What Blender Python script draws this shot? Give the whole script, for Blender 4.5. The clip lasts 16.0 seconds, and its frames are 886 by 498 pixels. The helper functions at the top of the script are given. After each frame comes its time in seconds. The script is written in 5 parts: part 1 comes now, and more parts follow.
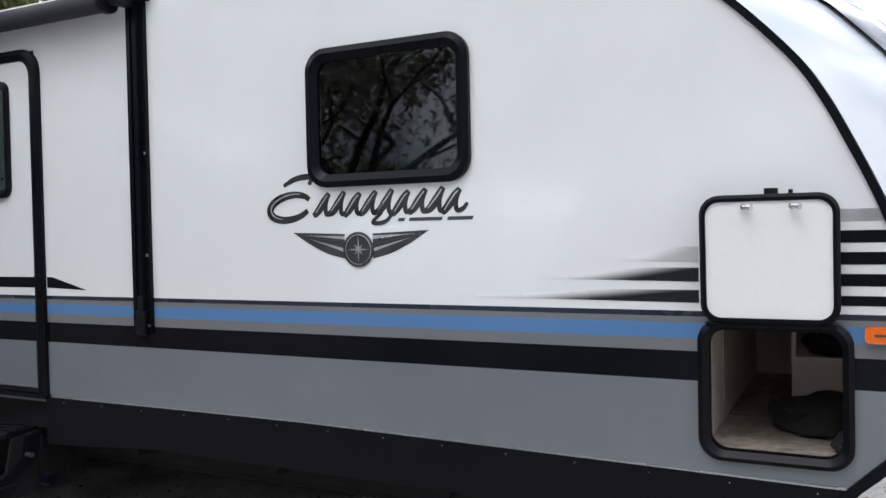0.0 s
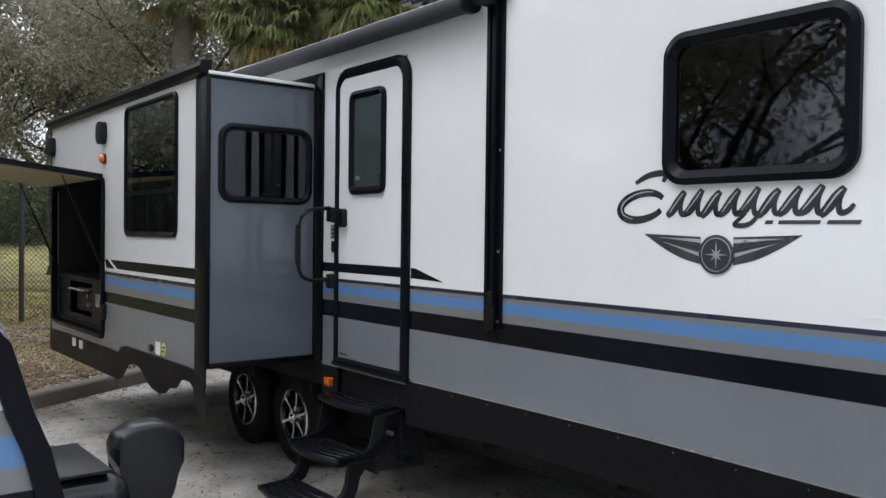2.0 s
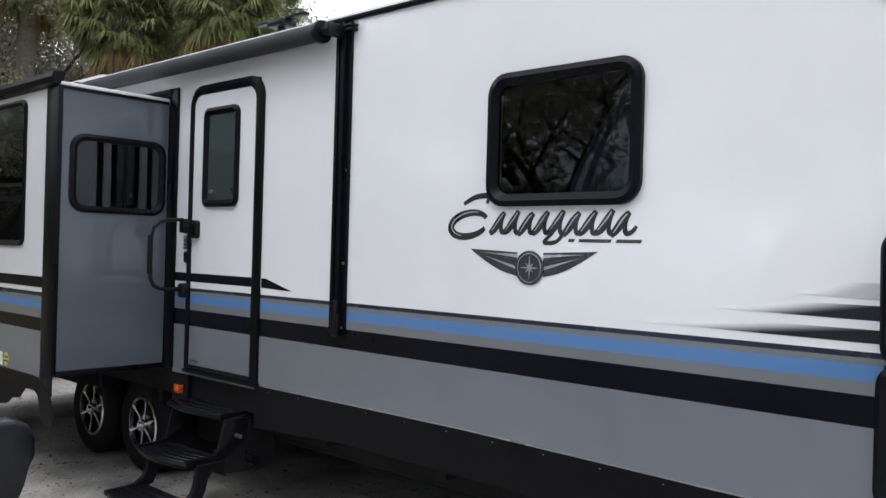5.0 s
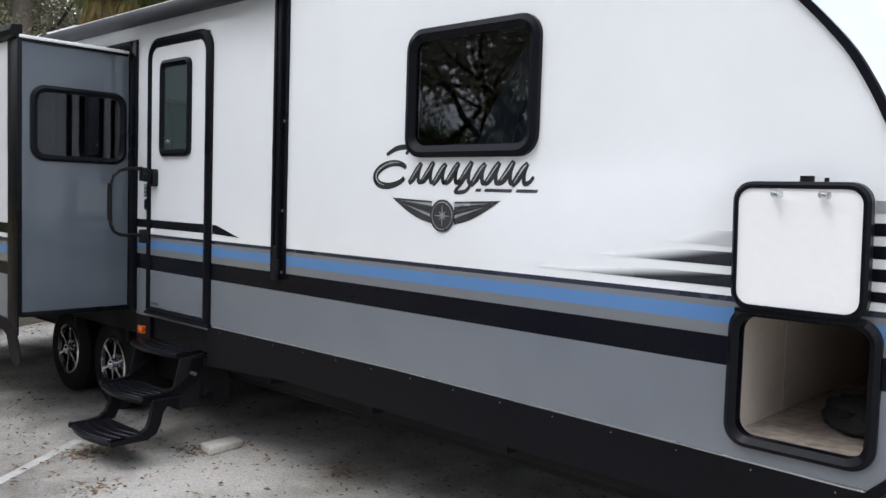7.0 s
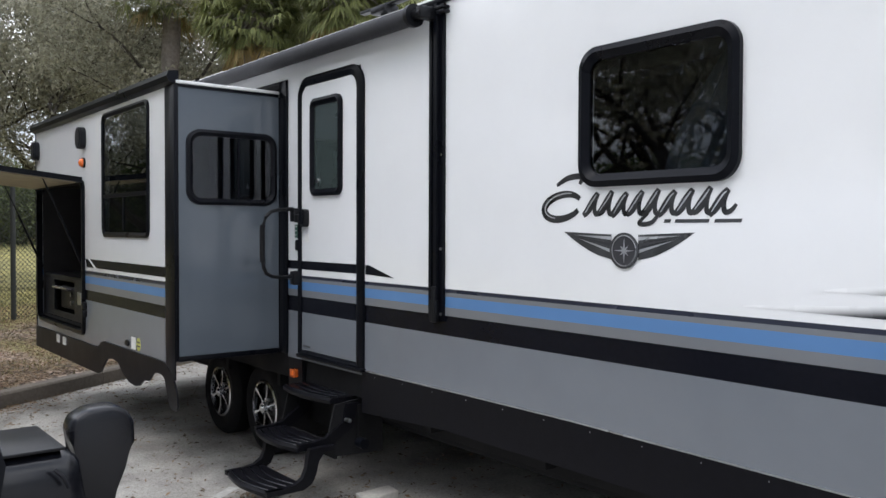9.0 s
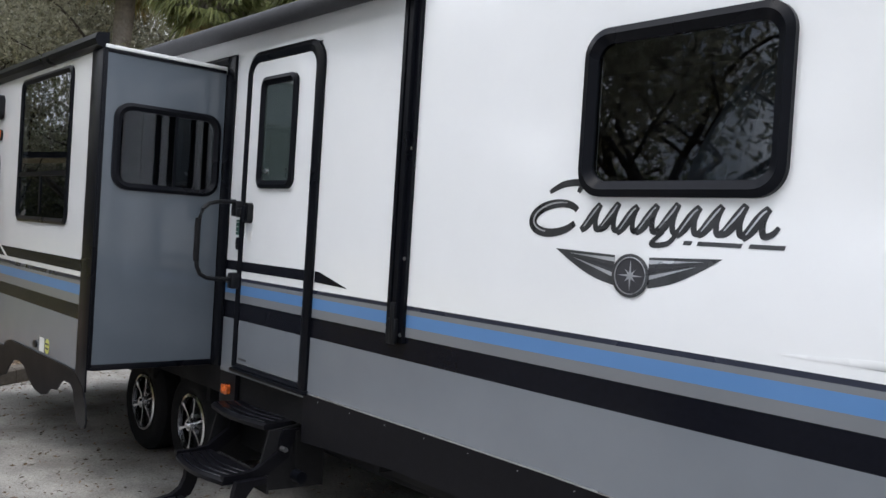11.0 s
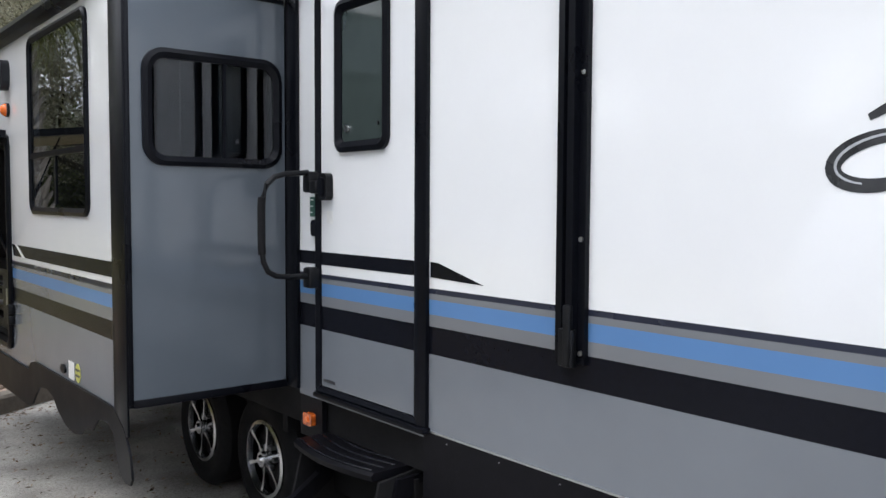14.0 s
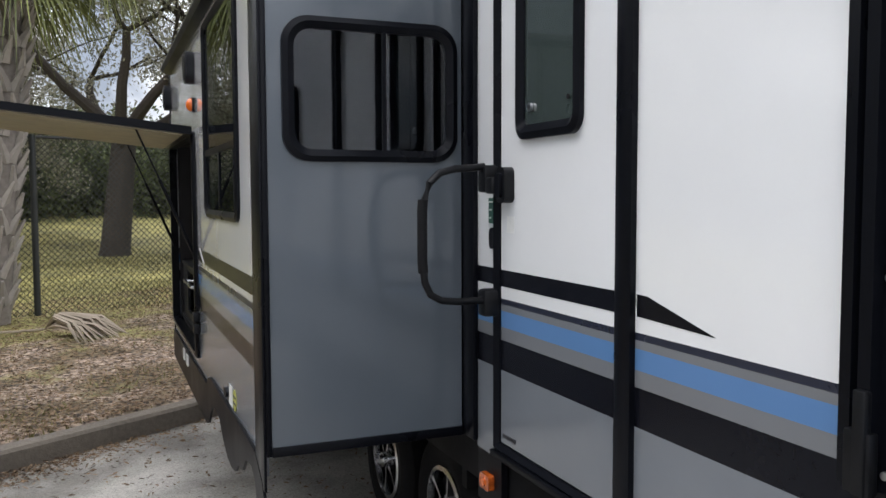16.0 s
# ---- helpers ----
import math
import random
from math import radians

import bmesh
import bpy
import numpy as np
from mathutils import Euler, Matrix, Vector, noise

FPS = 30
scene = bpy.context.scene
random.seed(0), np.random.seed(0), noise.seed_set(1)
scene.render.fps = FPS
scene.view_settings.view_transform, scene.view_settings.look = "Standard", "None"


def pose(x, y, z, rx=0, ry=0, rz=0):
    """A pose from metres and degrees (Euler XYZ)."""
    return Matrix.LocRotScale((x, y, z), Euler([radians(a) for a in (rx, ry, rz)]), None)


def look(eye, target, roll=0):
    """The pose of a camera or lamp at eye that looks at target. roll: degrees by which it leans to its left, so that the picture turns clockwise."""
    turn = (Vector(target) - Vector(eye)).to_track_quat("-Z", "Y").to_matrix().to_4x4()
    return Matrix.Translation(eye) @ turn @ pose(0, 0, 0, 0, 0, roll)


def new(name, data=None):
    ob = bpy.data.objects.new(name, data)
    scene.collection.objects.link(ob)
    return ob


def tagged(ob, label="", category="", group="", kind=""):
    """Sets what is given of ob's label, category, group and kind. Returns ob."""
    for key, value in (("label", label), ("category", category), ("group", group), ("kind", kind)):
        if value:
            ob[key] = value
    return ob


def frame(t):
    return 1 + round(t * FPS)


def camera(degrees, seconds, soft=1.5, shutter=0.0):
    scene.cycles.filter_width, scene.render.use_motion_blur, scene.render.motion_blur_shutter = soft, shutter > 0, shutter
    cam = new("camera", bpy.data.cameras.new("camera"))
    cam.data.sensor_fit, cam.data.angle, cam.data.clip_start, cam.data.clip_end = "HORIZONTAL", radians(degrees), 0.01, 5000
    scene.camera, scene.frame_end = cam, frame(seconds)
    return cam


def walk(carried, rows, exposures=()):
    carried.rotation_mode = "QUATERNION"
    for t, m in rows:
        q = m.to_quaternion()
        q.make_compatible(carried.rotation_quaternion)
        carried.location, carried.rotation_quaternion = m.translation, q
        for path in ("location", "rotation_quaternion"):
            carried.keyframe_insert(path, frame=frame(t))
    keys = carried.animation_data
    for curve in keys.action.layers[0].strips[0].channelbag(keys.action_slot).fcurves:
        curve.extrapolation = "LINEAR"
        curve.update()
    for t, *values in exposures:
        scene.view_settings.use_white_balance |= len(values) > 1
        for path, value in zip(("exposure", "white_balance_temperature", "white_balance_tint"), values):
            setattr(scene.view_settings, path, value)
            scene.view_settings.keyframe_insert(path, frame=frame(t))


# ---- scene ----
cam = camera(56.1, 16.0)
PATH = [
    (0, (0.141, -0.131, 1.841), (-0.755, 1.657, 1.797), -1.2),
    (0.5, (0.08, -0.071, 1.833), (-1.19, 1.473, 1.807), -0.7),
    (1, (0.091, 0.059, 1.845), (-1.397, 1.395, 1.813), -0.1),
    (1.5, (0.103, 0.109, 1.84), (-1.47, 1.343, 1.795), 0.3),
    (2, (0.05, 0.115, 1.837), (-1.515, 1.36, 1.799), 0.7),
    (2.5, (-0.115, 0.096, 1.842), (-1.608, 1.427, 1.83), 0.6),
    (3, (-0.184, 0.076, 1.823), (-1.552, 1.535, 1.823), 0.9),
    (3.2, (-0.177, 0.051, 1.815), (-1.473, 1.574, 1.815), 0.9),
    (5.3, (0.499, -0.136, 1.849), (-0.854, 1.336, 1.841), 2.1),
    (5.5, (0.553, -0.169, 1.865), (-0.812, 1.292, 1.833), 2.4),
    (6, (0.658, -0.144, 1.865), (-0.715, 1.309, 1.779), 2.0),
    (6.5, (0.797, -0.03, 1.863), (-0.553, 1.443, 1.753), 1.6),
    (7, (0.909, 0.072, 1.853), (-0.448, 1.535, 1.73), 1.8),
    (7.5, (0.878, 0.101, 1.865), (-0.485, 1.559, 1.732), 1.7),
    (8, (0.736, 0.109, 1.867), (-0.654, 1.542, 1.751), 1.2),
    (8.5, (0.608, 0.088, 1.86), (-0.873, 1.43, 1.772), 0.8),
    (9, (0.49, 0.151, 1.857), (-1.074, 1.397, 1.809), 0.2),
    (11.3, (-0.187, 0.588, 1.868), (-1.675, 1.924, 1.839), 3.8),
    (11.5, (-0.259, 0.622, 1.863), (-1.809, 1.885, 1.823), 3.4),
    (12, (-0.513, 0.719, 1.863), (-2.147, 1.87, 1.799), 2.3),
    (12.5, (-0.762, 0.741, 1.839), (-2.386, 1.903, 1.739), 1.5),
    (13, (-1.007, 0.755, 1.841), (-2.55, 2.023, 1.727), 1.0),
    (13.5, (-1.232, 0.857, 1.834), (-2.732, 2.177, 1.735), 1.5),
    (14, (-1.419, 1.037, 1.86), (-2.963, 2.303, 1.749), 0.3),
    (14.5, (-1.55, 1.208, 1.866), (-3.126, 2.433, 1.745), 0.6),
    (15, (-1.75, 1.403, 1.861), (-3.343, 2.605, 1.73), 2.2),
    (15.5, (-1.916, 1.578, 1.869), (-3.61, 2.631, 1.716), 1.5),
    (16, (-2.116, 1.739, 1.902), (-3.961, 2.501, 1.769), -0.2),
]
EXPOSURE = [(0.0, -0.13, 6250, 12), (1.0, 0.02, 6250, 12), (2.0, -0.1, 6250, 12), (2.5, -0.02, 6250, 12), (3.0, 0.18, 6250, 12), (5.5, -0.13, 6250, 12), (6.5, 0.05, 6250, 12), (7.0, 0.1, 6250, 12), (9.0, 0.05, 6250, 12), (11.5, 0.08, 6250, 12), (12.0, 0.04, 6250, 12), (12.5, 0.16, 6250, 12), (13.0, 0.21, 6250, 12), (14.5, 0.37, 6250, 12), (15.5, 0.34, 6300, 12), (16.0, 0.09, 6400, 12)]
walk(cam, [(t, look(eye, target, roll)) for t, eye, target, roll in PATH], EXPOSURE)

# ---- world and sun ----
world = bpy.data.worlds.new("world")
scene.world = world
world.use_nodes = True
wn, wl = world.node_tree.nodes, world.node_tree.links
wn.clear()
w_out, w_bg = wn.new("ShaderNodeOutputWorld"), wn.new("ShaderNodeBackground")
w_sky = wn.new("ShaderNodeTexSky")
w_sky.sky_type, w_sky.sun_disc = "NISHITA", False
SUN_UP, SUN_ROT = radians(61), radians(193)
w_sky.sun_elevation, w_sky.sun_rotation = SUN_UP, SUN_ROT
w_sky.air_density, w_sky.dust_density = 1.2, 3.0
w_co, w_noise, w_ramp, w_mix = wn.new("ShaderNodeTexCoord"), wn.new("ShaderNodeTexNoise"), wn.new("ShaderNodeValToRGB"), wn.new("ShaderNodeMixRGB")
w_noise.inputs["Scale"].default_value, w_noise.inputs["Detail"].default_value = 5.0, 6
w_ramp.color_ramp.elements[0].position, w_ramp.color_ramp.elements[1].position = 0.42, 0.62
w_ramp.color_ramp.elements[0].color, w_ramp.color_ramp.elements[1].color = (5.0, 5.7, 6.9, 1), (23.5, 23.7, 24.0, 1)
w_mix.inputs[0].default_value = 0.86
wl.new(w_co.outputs["Generated"], w_noise.inputs["Vector"])
wl.new(w_noise.outputs[0], w_ramp.inputs[0])
wl.new(w_sky.outputs[0], w_mix.inputs[1])
wl.new(w_ramp.outputs[0], w_mix.inputs[2])
# an overcast sky is brighter overhead than at the horizon
w_sep, w_up, w_grade = wn.new("ShaderNodeSeparateXYZ"), wn.new("ShaderNodeMapRange"), wn.new("ShaderNodeVectorMath")
w_up.inputs["From Min"].default_value, w_up.inputs["From Max"].default_value = 0.0, 1.0
w_up.inputs["To Min"].default_value, w_up.inputs["To Max"].default_value = 0.62, 1.5
w_grade.operation = "SCALE"
wl.new(w_co.outputs["Generated"], w_sep.inputs[0])
wl.new(w_sep.outputs[2], w_up.inputs[0])
wl.new(w_mix.outputs[0], w_grade.inputs[0])
wl.new(w_up.outputs[0], w_grade.inputs["Scale"])
wl.new(w_grade.outputs[0], w_bg.inputs[0])
w_bg.inputs[1].default_value = 0.122
wl.new(w_bg.outputs[0], w_out.inputs[0])

sun_data = bpy.data.lights.new("sun", "SUN")
sun_data.energy, sun_data.angle, sun_data.color = 0.8, radians(25), (1.0, 0.96, 0.9)
sun = new("sun", sun_data)
sun.matrix_world = look((-6, -10, 24), (-3, 3, 0))


# ---- materials ----
def mat(name, base, rough=0.5, metal=0.0, vary=0.1, grain=40.0, blotch=2.0, bump=0.0, bump_scale=200.0, coat=0.0, spec=0.5, island=False, each=0.0, tint2=None, wet=0.0):
    """A surface whose colour varies at two scales, with fine relief."""
    m = bpy.data.materials.new(name)
    m.use_nodes = True
    n, l = m.node_tree.nodes, m.node_tree.links
    b = n["Principled BSDF"]
    b.inputs["Roughness"].default_value, b.inputs["Metallic"].default_value = rough, metal
    b.inputs["Specular IOR Level"].default_value = spec
    b.inputs["Coat Weight"].default_value, b.inputs["Coat Roughness"].default_value = coat, 0.06
    co = n.new("ShaderNodeTexCoord")
    fine, wide = n.new("ShaderNodeTexNoise"), n.new("ShaderNodeTexNoise")
    fine.inputs["Scale"].default_value, fine.inputs["Detail"].default_value = grain, 4
    wide.inputs["Scale"].default_value, wide.inputs["Detail"].default_value = blotch, 5
    for t in (fine, wide):
        l.new(co.outputs["Object"], t.inputs["Vector"])
    add = n.new("ShaderNodeMath")
    add.operation = "ADD"
    l.new(fine.outputs[0], add.inputs[0])
    l.new(wide.outputs[0], add.inputs[1])
    val = add.outputs[0]
    if each or island:
        src = n.new("ShaderNodeNewGeometry").outputs["Random Per Island"] if island else n.new("ShaderNodeObjectInfo").outputs["Random"]
        sc = n.new("ShaderNodeMath")
        sc.operation = "MULTIPLY_ADD"
        l.new(src, sc.inputs[0])
        sc.inputs[1].default_value = each or 0.8
        l.new(val, sc.inputs[2])
        val = sc.outputs[0]
    rng = n.new("ShaderNodeMapRange")
    rng.inputs["From Min"].default_value, rng.inputs["From Max"].default_value = 0.6, 1.4 + (each or (0.8 if island else 0))
    l.new(val, rng.inputs[0])
    mix = n.new("ShaderNodeMixRGB")
    lo = [c * (1 - vary) for c in base]
    hi = tint2 or [min(1, c * (1 + vary)) for c in base]
    mix.inputs[1].default_value, mix.inputs[2].default_value = (*lo, 1), (*hi, 1)
    l.new(rng.outputs[0], mix.inputs[0])
    l.new(mix.outputs[0], b.inputs["Base Color"])
    rr = n.new("ShaderNodeMapRange")
    rr.inputs["From Min"].default_value, rr.inputs["From Max"].default_value = 0.3, 0.7
    rr.inputs["To Min"].default_value, rr.inputs["To Max"].default_value = rough * 0.85, min(1, rough * 1.2)
    l.new(wide.outputs[0], rr.inputs[0])
    l.new(rr.outputs[0], b.inputs["Roughness"])
    if bump:
        bn, bp = n.new("ShaderNodeTexNoise"), n.new("ShaderNodeBump")
        bn.inputs["Scale"].default_value, bn.inputs["Detail"].default_value = bump_scale, 3
        bp.inputs["Strength"].default_value, bp.inputs["Distance"].default_value = bump, 0.01
        l.new(co.outputs["Object"], bn.inputs["Vector"])
        l.new(bn.outputs[0], bp.inputs["Height"])
        l.new(bp.outputs[0], b.inputs["Normal"])
    return m


def leaf_mat(name, base, tint2, through_light=0.35, each=1.0):
    m = mat(name, base, 0.55, vary=0.35, grain=3.0, blotch=0.4, island=True, each=each, tint2=tint2, spec=0.3)
    n, l = m.node_tree.nodes, m.node_tree.links
    b = n["Principled BSDF"]
    tr, mx = n.new("ShaderNodeBsdfTranslucent"), n.new("ShaderNodeMixShader")
    col = b.inputs["Base Color"].links[0].from_socket
    l.new(col, tr.inputs[0])
    mx.inputs[0].default_value = through_light
    l.new(b.outputs[0], mx.inputs[1])
    l.new(tr.outputs[0], mx.inputs[2])
    l.new(mx.outputs[0], n["Material Output"].inputs[0])
    return m


def glass_mat(name, tint, rough=0.0):
    """Thin tinted glass: it lets tinted light straight through and mirrors by Fresnel."""
    m = bpy.data.materials.new(name)
    m.use_nodes = True
    n, l = m.node_tree.nodes, m.node_tree.links
    n.remove(n["Principled BSDF"])
    tr, gl, lw, po, ma, mx = (n.new("ShaderNode" + k) for k in ("BsdfTransparent", "BsdfGlossy", "LayerWeight", "Math", "Math", "MixShader"))
    tr.inputs[0].default_value = (*tint, 1)
    gl.inputs["Roughness"].default_value = rough
    gl.inputs[0].default_value = (0.93, 0.96, 1.0, 1)
    lw.inputs[0].default_value = 0.5
    po.operation, po.inputs[1].default_value = "POWER", 4.0
    ma.operation, ma.inputs[1].default_value, ma.inputs[2].default_value = "MULTIPLY_ADD", 0.8, 0.05
    l.new(lw.outputs["Facing"], po.inputs[0])
    l.new(po.outputs[0], ma.inputs[0])
    l.new(ma.outputs[0], mx.inputs[0])
    l.new(tr.outputs[0], mx.inputs[1])
    l.new(gl.outputs[0], mx.inputs[2])
    l.new(mx.outputs[0], n["Material Output"].inputs[0])
    return m


def streak_mat(name, x0, x1, z0, z1, dark):
    """Printed vinyl that fades along x, and upwards at its thin end, from a dark tone into the wall's white."""
    m = mat(name, dark, 0.25, coat=0.3)
    n, l = m.node_tree.nodes, m.node_tree.links
    b = n["Principled BSDF"]
    geo, sep, fx, fz, mix, sub, ramp = (n.new("ShaderNode" + k) for k in ("NewGeometry", "SeparateXYZ", "MapRange", "MapRange", "MixRGB", "Math", "MapRange"))
    fx.inputs["From Min"].default_value, fx.inputs["From Max"].default_value = x0, x1
    fx.inputs["To Max"].default_value = 2.0
    fz.inputs["From Min"].default_value, fz.inputs["From Max"].default_value = z0, z1
    fz.clamp = True
    sub.operation = "SUBTRACT"
    ramp.interpolation_type = "SMOOTHSTEP"
    l.new(geo.outputs["Position"], sep.inputs[0])
    l.new(sep.outputs[0], fx.inputs[0])
    l.new(sep.outputs[2], fz.inputs[0])
    l.new(fx.outputs[0], sub.inputs[0])
    l.new(fz.outputs[0], sub.inputs[1])
    l.new(sub.outputs[0], ramp.inputs[0])
    l.new(ramp.outputs[0], mix.inputs[0])
    mix.inputs[1].default_value, mix.inputs[2].default_value = (0.81, 0.82, 0.825, 1), (*dark, 1)
    l.new(mix.outputs[0], b.inputs["Base Color"])
    return m


M_WHITE = mat("white_gelcoat", (0.81, 0.82, 0.825), 0.12, vary=0.018, grain=6, blotch=1.6, bump=0.035, bump_scale=1.4, coat=0.9)
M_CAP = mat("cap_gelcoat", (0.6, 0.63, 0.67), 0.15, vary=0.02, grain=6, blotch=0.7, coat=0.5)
M_GREY = mat("grey_gelcoat", (0.165, 0.18, 0.2), 0.2, vary=0.05, grain=5, blotch=0.8, bump=0.02, bump_scale=1.6, coat=0.3)
M_GREY2 = mat("grey_stripe_vinyl", (0.17, 0.18, 0.192), 0.2, vary=0.02, grain=4, coat=0.4)
# the grey gelcoat again, darkened because the slide-out's side gets less light
M_GREYSHADE = mat("shaded_grey_gelcoat", (0.105, 0.122, 0.142), 0.17, vary=0.05, grain=5, blotch=0.9, bump=0.03, bump_scale=1.8, coat=0.4)
M_BLUE = mat("blue_vinyl", (0.095, 0.21, 0.42), 0.2, vary=0.03, grain=4, coat=0.4)
M_NAVY = mat("navy_vinyl", (0.02, 0.024, 0.042), 0.28)
M_BLACKV = mat("black_vinyl", (0.006, 0.0065, 0.010), 0.2, vary=0.2, spec=0.16)
M_SKIRT = mat("black_skirt_metal", (0.006, 0.006, 0.008), 0.38, vary=0.3, grain=20, bump=0.04, bump_scale=60, spec=0.13)
M_PLASTIC = mat("black_plastic", (0.007, 0.0075, 0.009), 0.38, vary=0.25, grain=60, bump=0.06, bump_scale=400, spec=0.22)
M_TRIM = mat("black_trim", (0.004, 0.0046, 0.007), 0.3, vary=0.2, grain=40, spec=0.13)
M_GREYPL = mat("dark_grey_plastic", (0.013, 0.0138, 0.0165), 0.42, vary=0.2, bump=0.1, bump_scale=500, spec=0.22)
M_RUBBER = mat("tyre_rubber", (0.008, 0.008, 0.009), 0.8, vary=0.3, grain=50, bump=0.2, bump_scale=120, spec=0.22)
M_CHROME = mat("machined_aluminium", (0.72, 0.73, 0.75), 0.22, 1.0, vary=0.08, grain=80)
M_STEEL = mat("bright_steel", (0.6, 0.61, 0.63), 0.3, 1.0, vary=0.1)
M_RIMBLACK = mat("black_rim_paint", (0.01, 0.01, 0.012), 0.3)
M_AMBER = mat("amber_lens", (0.42, 0.05, 0.008), 0.15, vary=0.6, grain=70, blotch=40, coat=0.6, tint2=(0.9, 0.2, 0.03))
M_AMBER2 = mat("orange_lens", (0.8, 0.15, 0.012), 0.2, vary=0.25, grain=60, blotch=25, coat=0.5)
# near-black, so interiors look unlit; underframe and step parts use it too
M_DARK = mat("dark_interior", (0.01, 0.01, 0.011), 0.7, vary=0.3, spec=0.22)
M_JACK = mat("jack_plastic", (0.006, 0.0065, 0.009), 0.2, vary=0.3, grain=20, blotch=6, bump=0.06, bump_scale=300, spec=0.36)
M_BEIGE = mat("beige_panel", (0.78, 0.7, 0.62), 0.5, vary=0.06, grain=20, blotch=3)
M_TAN = mat("tan_lid_lining", (0.37, 0.32, 0.21), 0.5, vary=0.25, grain=8, blotch=2)
M_VINYLFLOOR = mat("plank_vinyl", (0.3, 0.24, 0.19), 0.4, vary=0.62, grain=22, blotch=9, tint2=(0.6, 0.52, 0.44))
M_BAG = mat("black_cloth", (0.012, 0.012, 0.014), 0.9, vary=0.3, bump=0.3, bump_scale=90)
M_CURTAIN = mat("grey_curtain", (0.022, 0.024, 0.029), 0.8, vary=0.1)
M_DRAPE = mat("pale_drape", (0.24, 0.25, 0.26), 0.8, vary=0.1)
M_BLIND = mat("blind_fabric", (0.012, 0.0125, 0.014), 0.8, vary=0.1)
M_SILVER = mat("silver_print", (0.5, 0.51, 0.53), 0.3, 0.6, vary=0.3, grain=8)
M_SILVERD = mat("dark_silver_print", (0.06, 0.062, 0.065), 0.3, 0.3, vary=0.5, grain=9)
M_LABEL = mat("white_label", (0.7, 0.7, 0.68), 0.5)
M_GREENLABEL = mat("dark_green_label", (0.02, 0.08, 0.06), 0.4)
M_YELLOWLABEL = mat("yellow_green_label", (0.5, 0.5, 0.12), 0.5)
M_INK = mat("dark_ink", (0.03, 0.03, 0.035), 0.5)
M_FABRIC = mat("awning_fabric", (0.028, 0.029, 0.033), 0.75, vary=0.2, bump=0.1, bump_scale=300)
M_ROOFW = mat("white_roof_membrane", (0.72, 0.72, 0.7), 0.6, vary=0.08)
M_SHROUD = mat("weathered_shroud_plastic", (0.42, 0.42, 0.41), 0.5, vary=0.15)
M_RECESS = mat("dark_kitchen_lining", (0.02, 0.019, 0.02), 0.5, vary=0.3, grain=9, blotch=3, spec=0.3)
M_GLASS = glass_mat("tinted_glass", (0.42, 0.45, 0.48))
M_DOORGLASS = mat("obscure_door_glass", (0.045, 0.06, 0.057), 0.1, vary=0.12, grain=5, blotch=1.5, coat=0.7)
M_CONCRETE = mat("kerb_concrete", (0.165, 0.142, 0.115), 0.9, vary=0.3, grain=30, blotch=1.5, bump=0.5, bump_scale=80)
M_STONE = mat("pale_concrete_block", (0.62, 0.59, 0.53), 0.9, vary=0.2, grain=40, blotch=6, bump=0.5, bump_scale=90)
M_BARK = mat("oak_bark", (0.05, 0.041, 0.033), 0.95, vary=0.4, grain=25, blotch=4, bump=0.9, bump_scale=25)
M_PALMBARK = mat("palm_bark", (0.2, 0.175, 0.15), 0.95, vary=0.4, grain=14, blotch=3, bump=0.8, bump_scale=30)
M_BOOT = mat("palm_boot", (0.3, 0.27, 0.235), 0.9, vary=0.4, grain=12, island=True, bump=0.5, bump_scale=60)
M_OAKLEAF = leaf_mat("oak_leaves", (0.12, 0.12, 0.075), (0.52, 0.5, 0.38))
M_PALMLEAF = leaf_mat("palm_leaves", (0.06, 0.085, 0.03), (0.33, 0.35, 0.13), 0.25)
M_PALMDEAD = leaf_mat("dry_palm_leaves", (0.2, 0.14, 0.06), (0.42, 0.31, 0.12))
M_DRYFROND = leaf_mat("grey_dry_frond", (0.3, 0.24, 0.17), (0.5, 0.42, 0.33), 0.1)
M_SHRUB = leaf_mat("shrub_leaves", (0.025, 0.04, 0.014), (0.17, 0.2, 0.08))
M_LITTER = leaf_mat("fallen_leaves", (0.028, 0.018, 0.012), (0.36, 0.24, 0.14), 0.05)
M_GRASSB = leaf_mat("grass_blades", (0.14, 0.135, 0.05), (0.36, 0.32, 0.15), 0.3)
M_FENCE = mat("dark_fence_wire", (0.02, 0.022, 0.02), 0.5, vary=0.2)
M_LAMPLINE = mat("white_road_paint", (0.5, 0.49, 0.455), 0.85, vary=0.35, grain=26, blotch=7, tint2=(0.6, 0.59, 0.56))


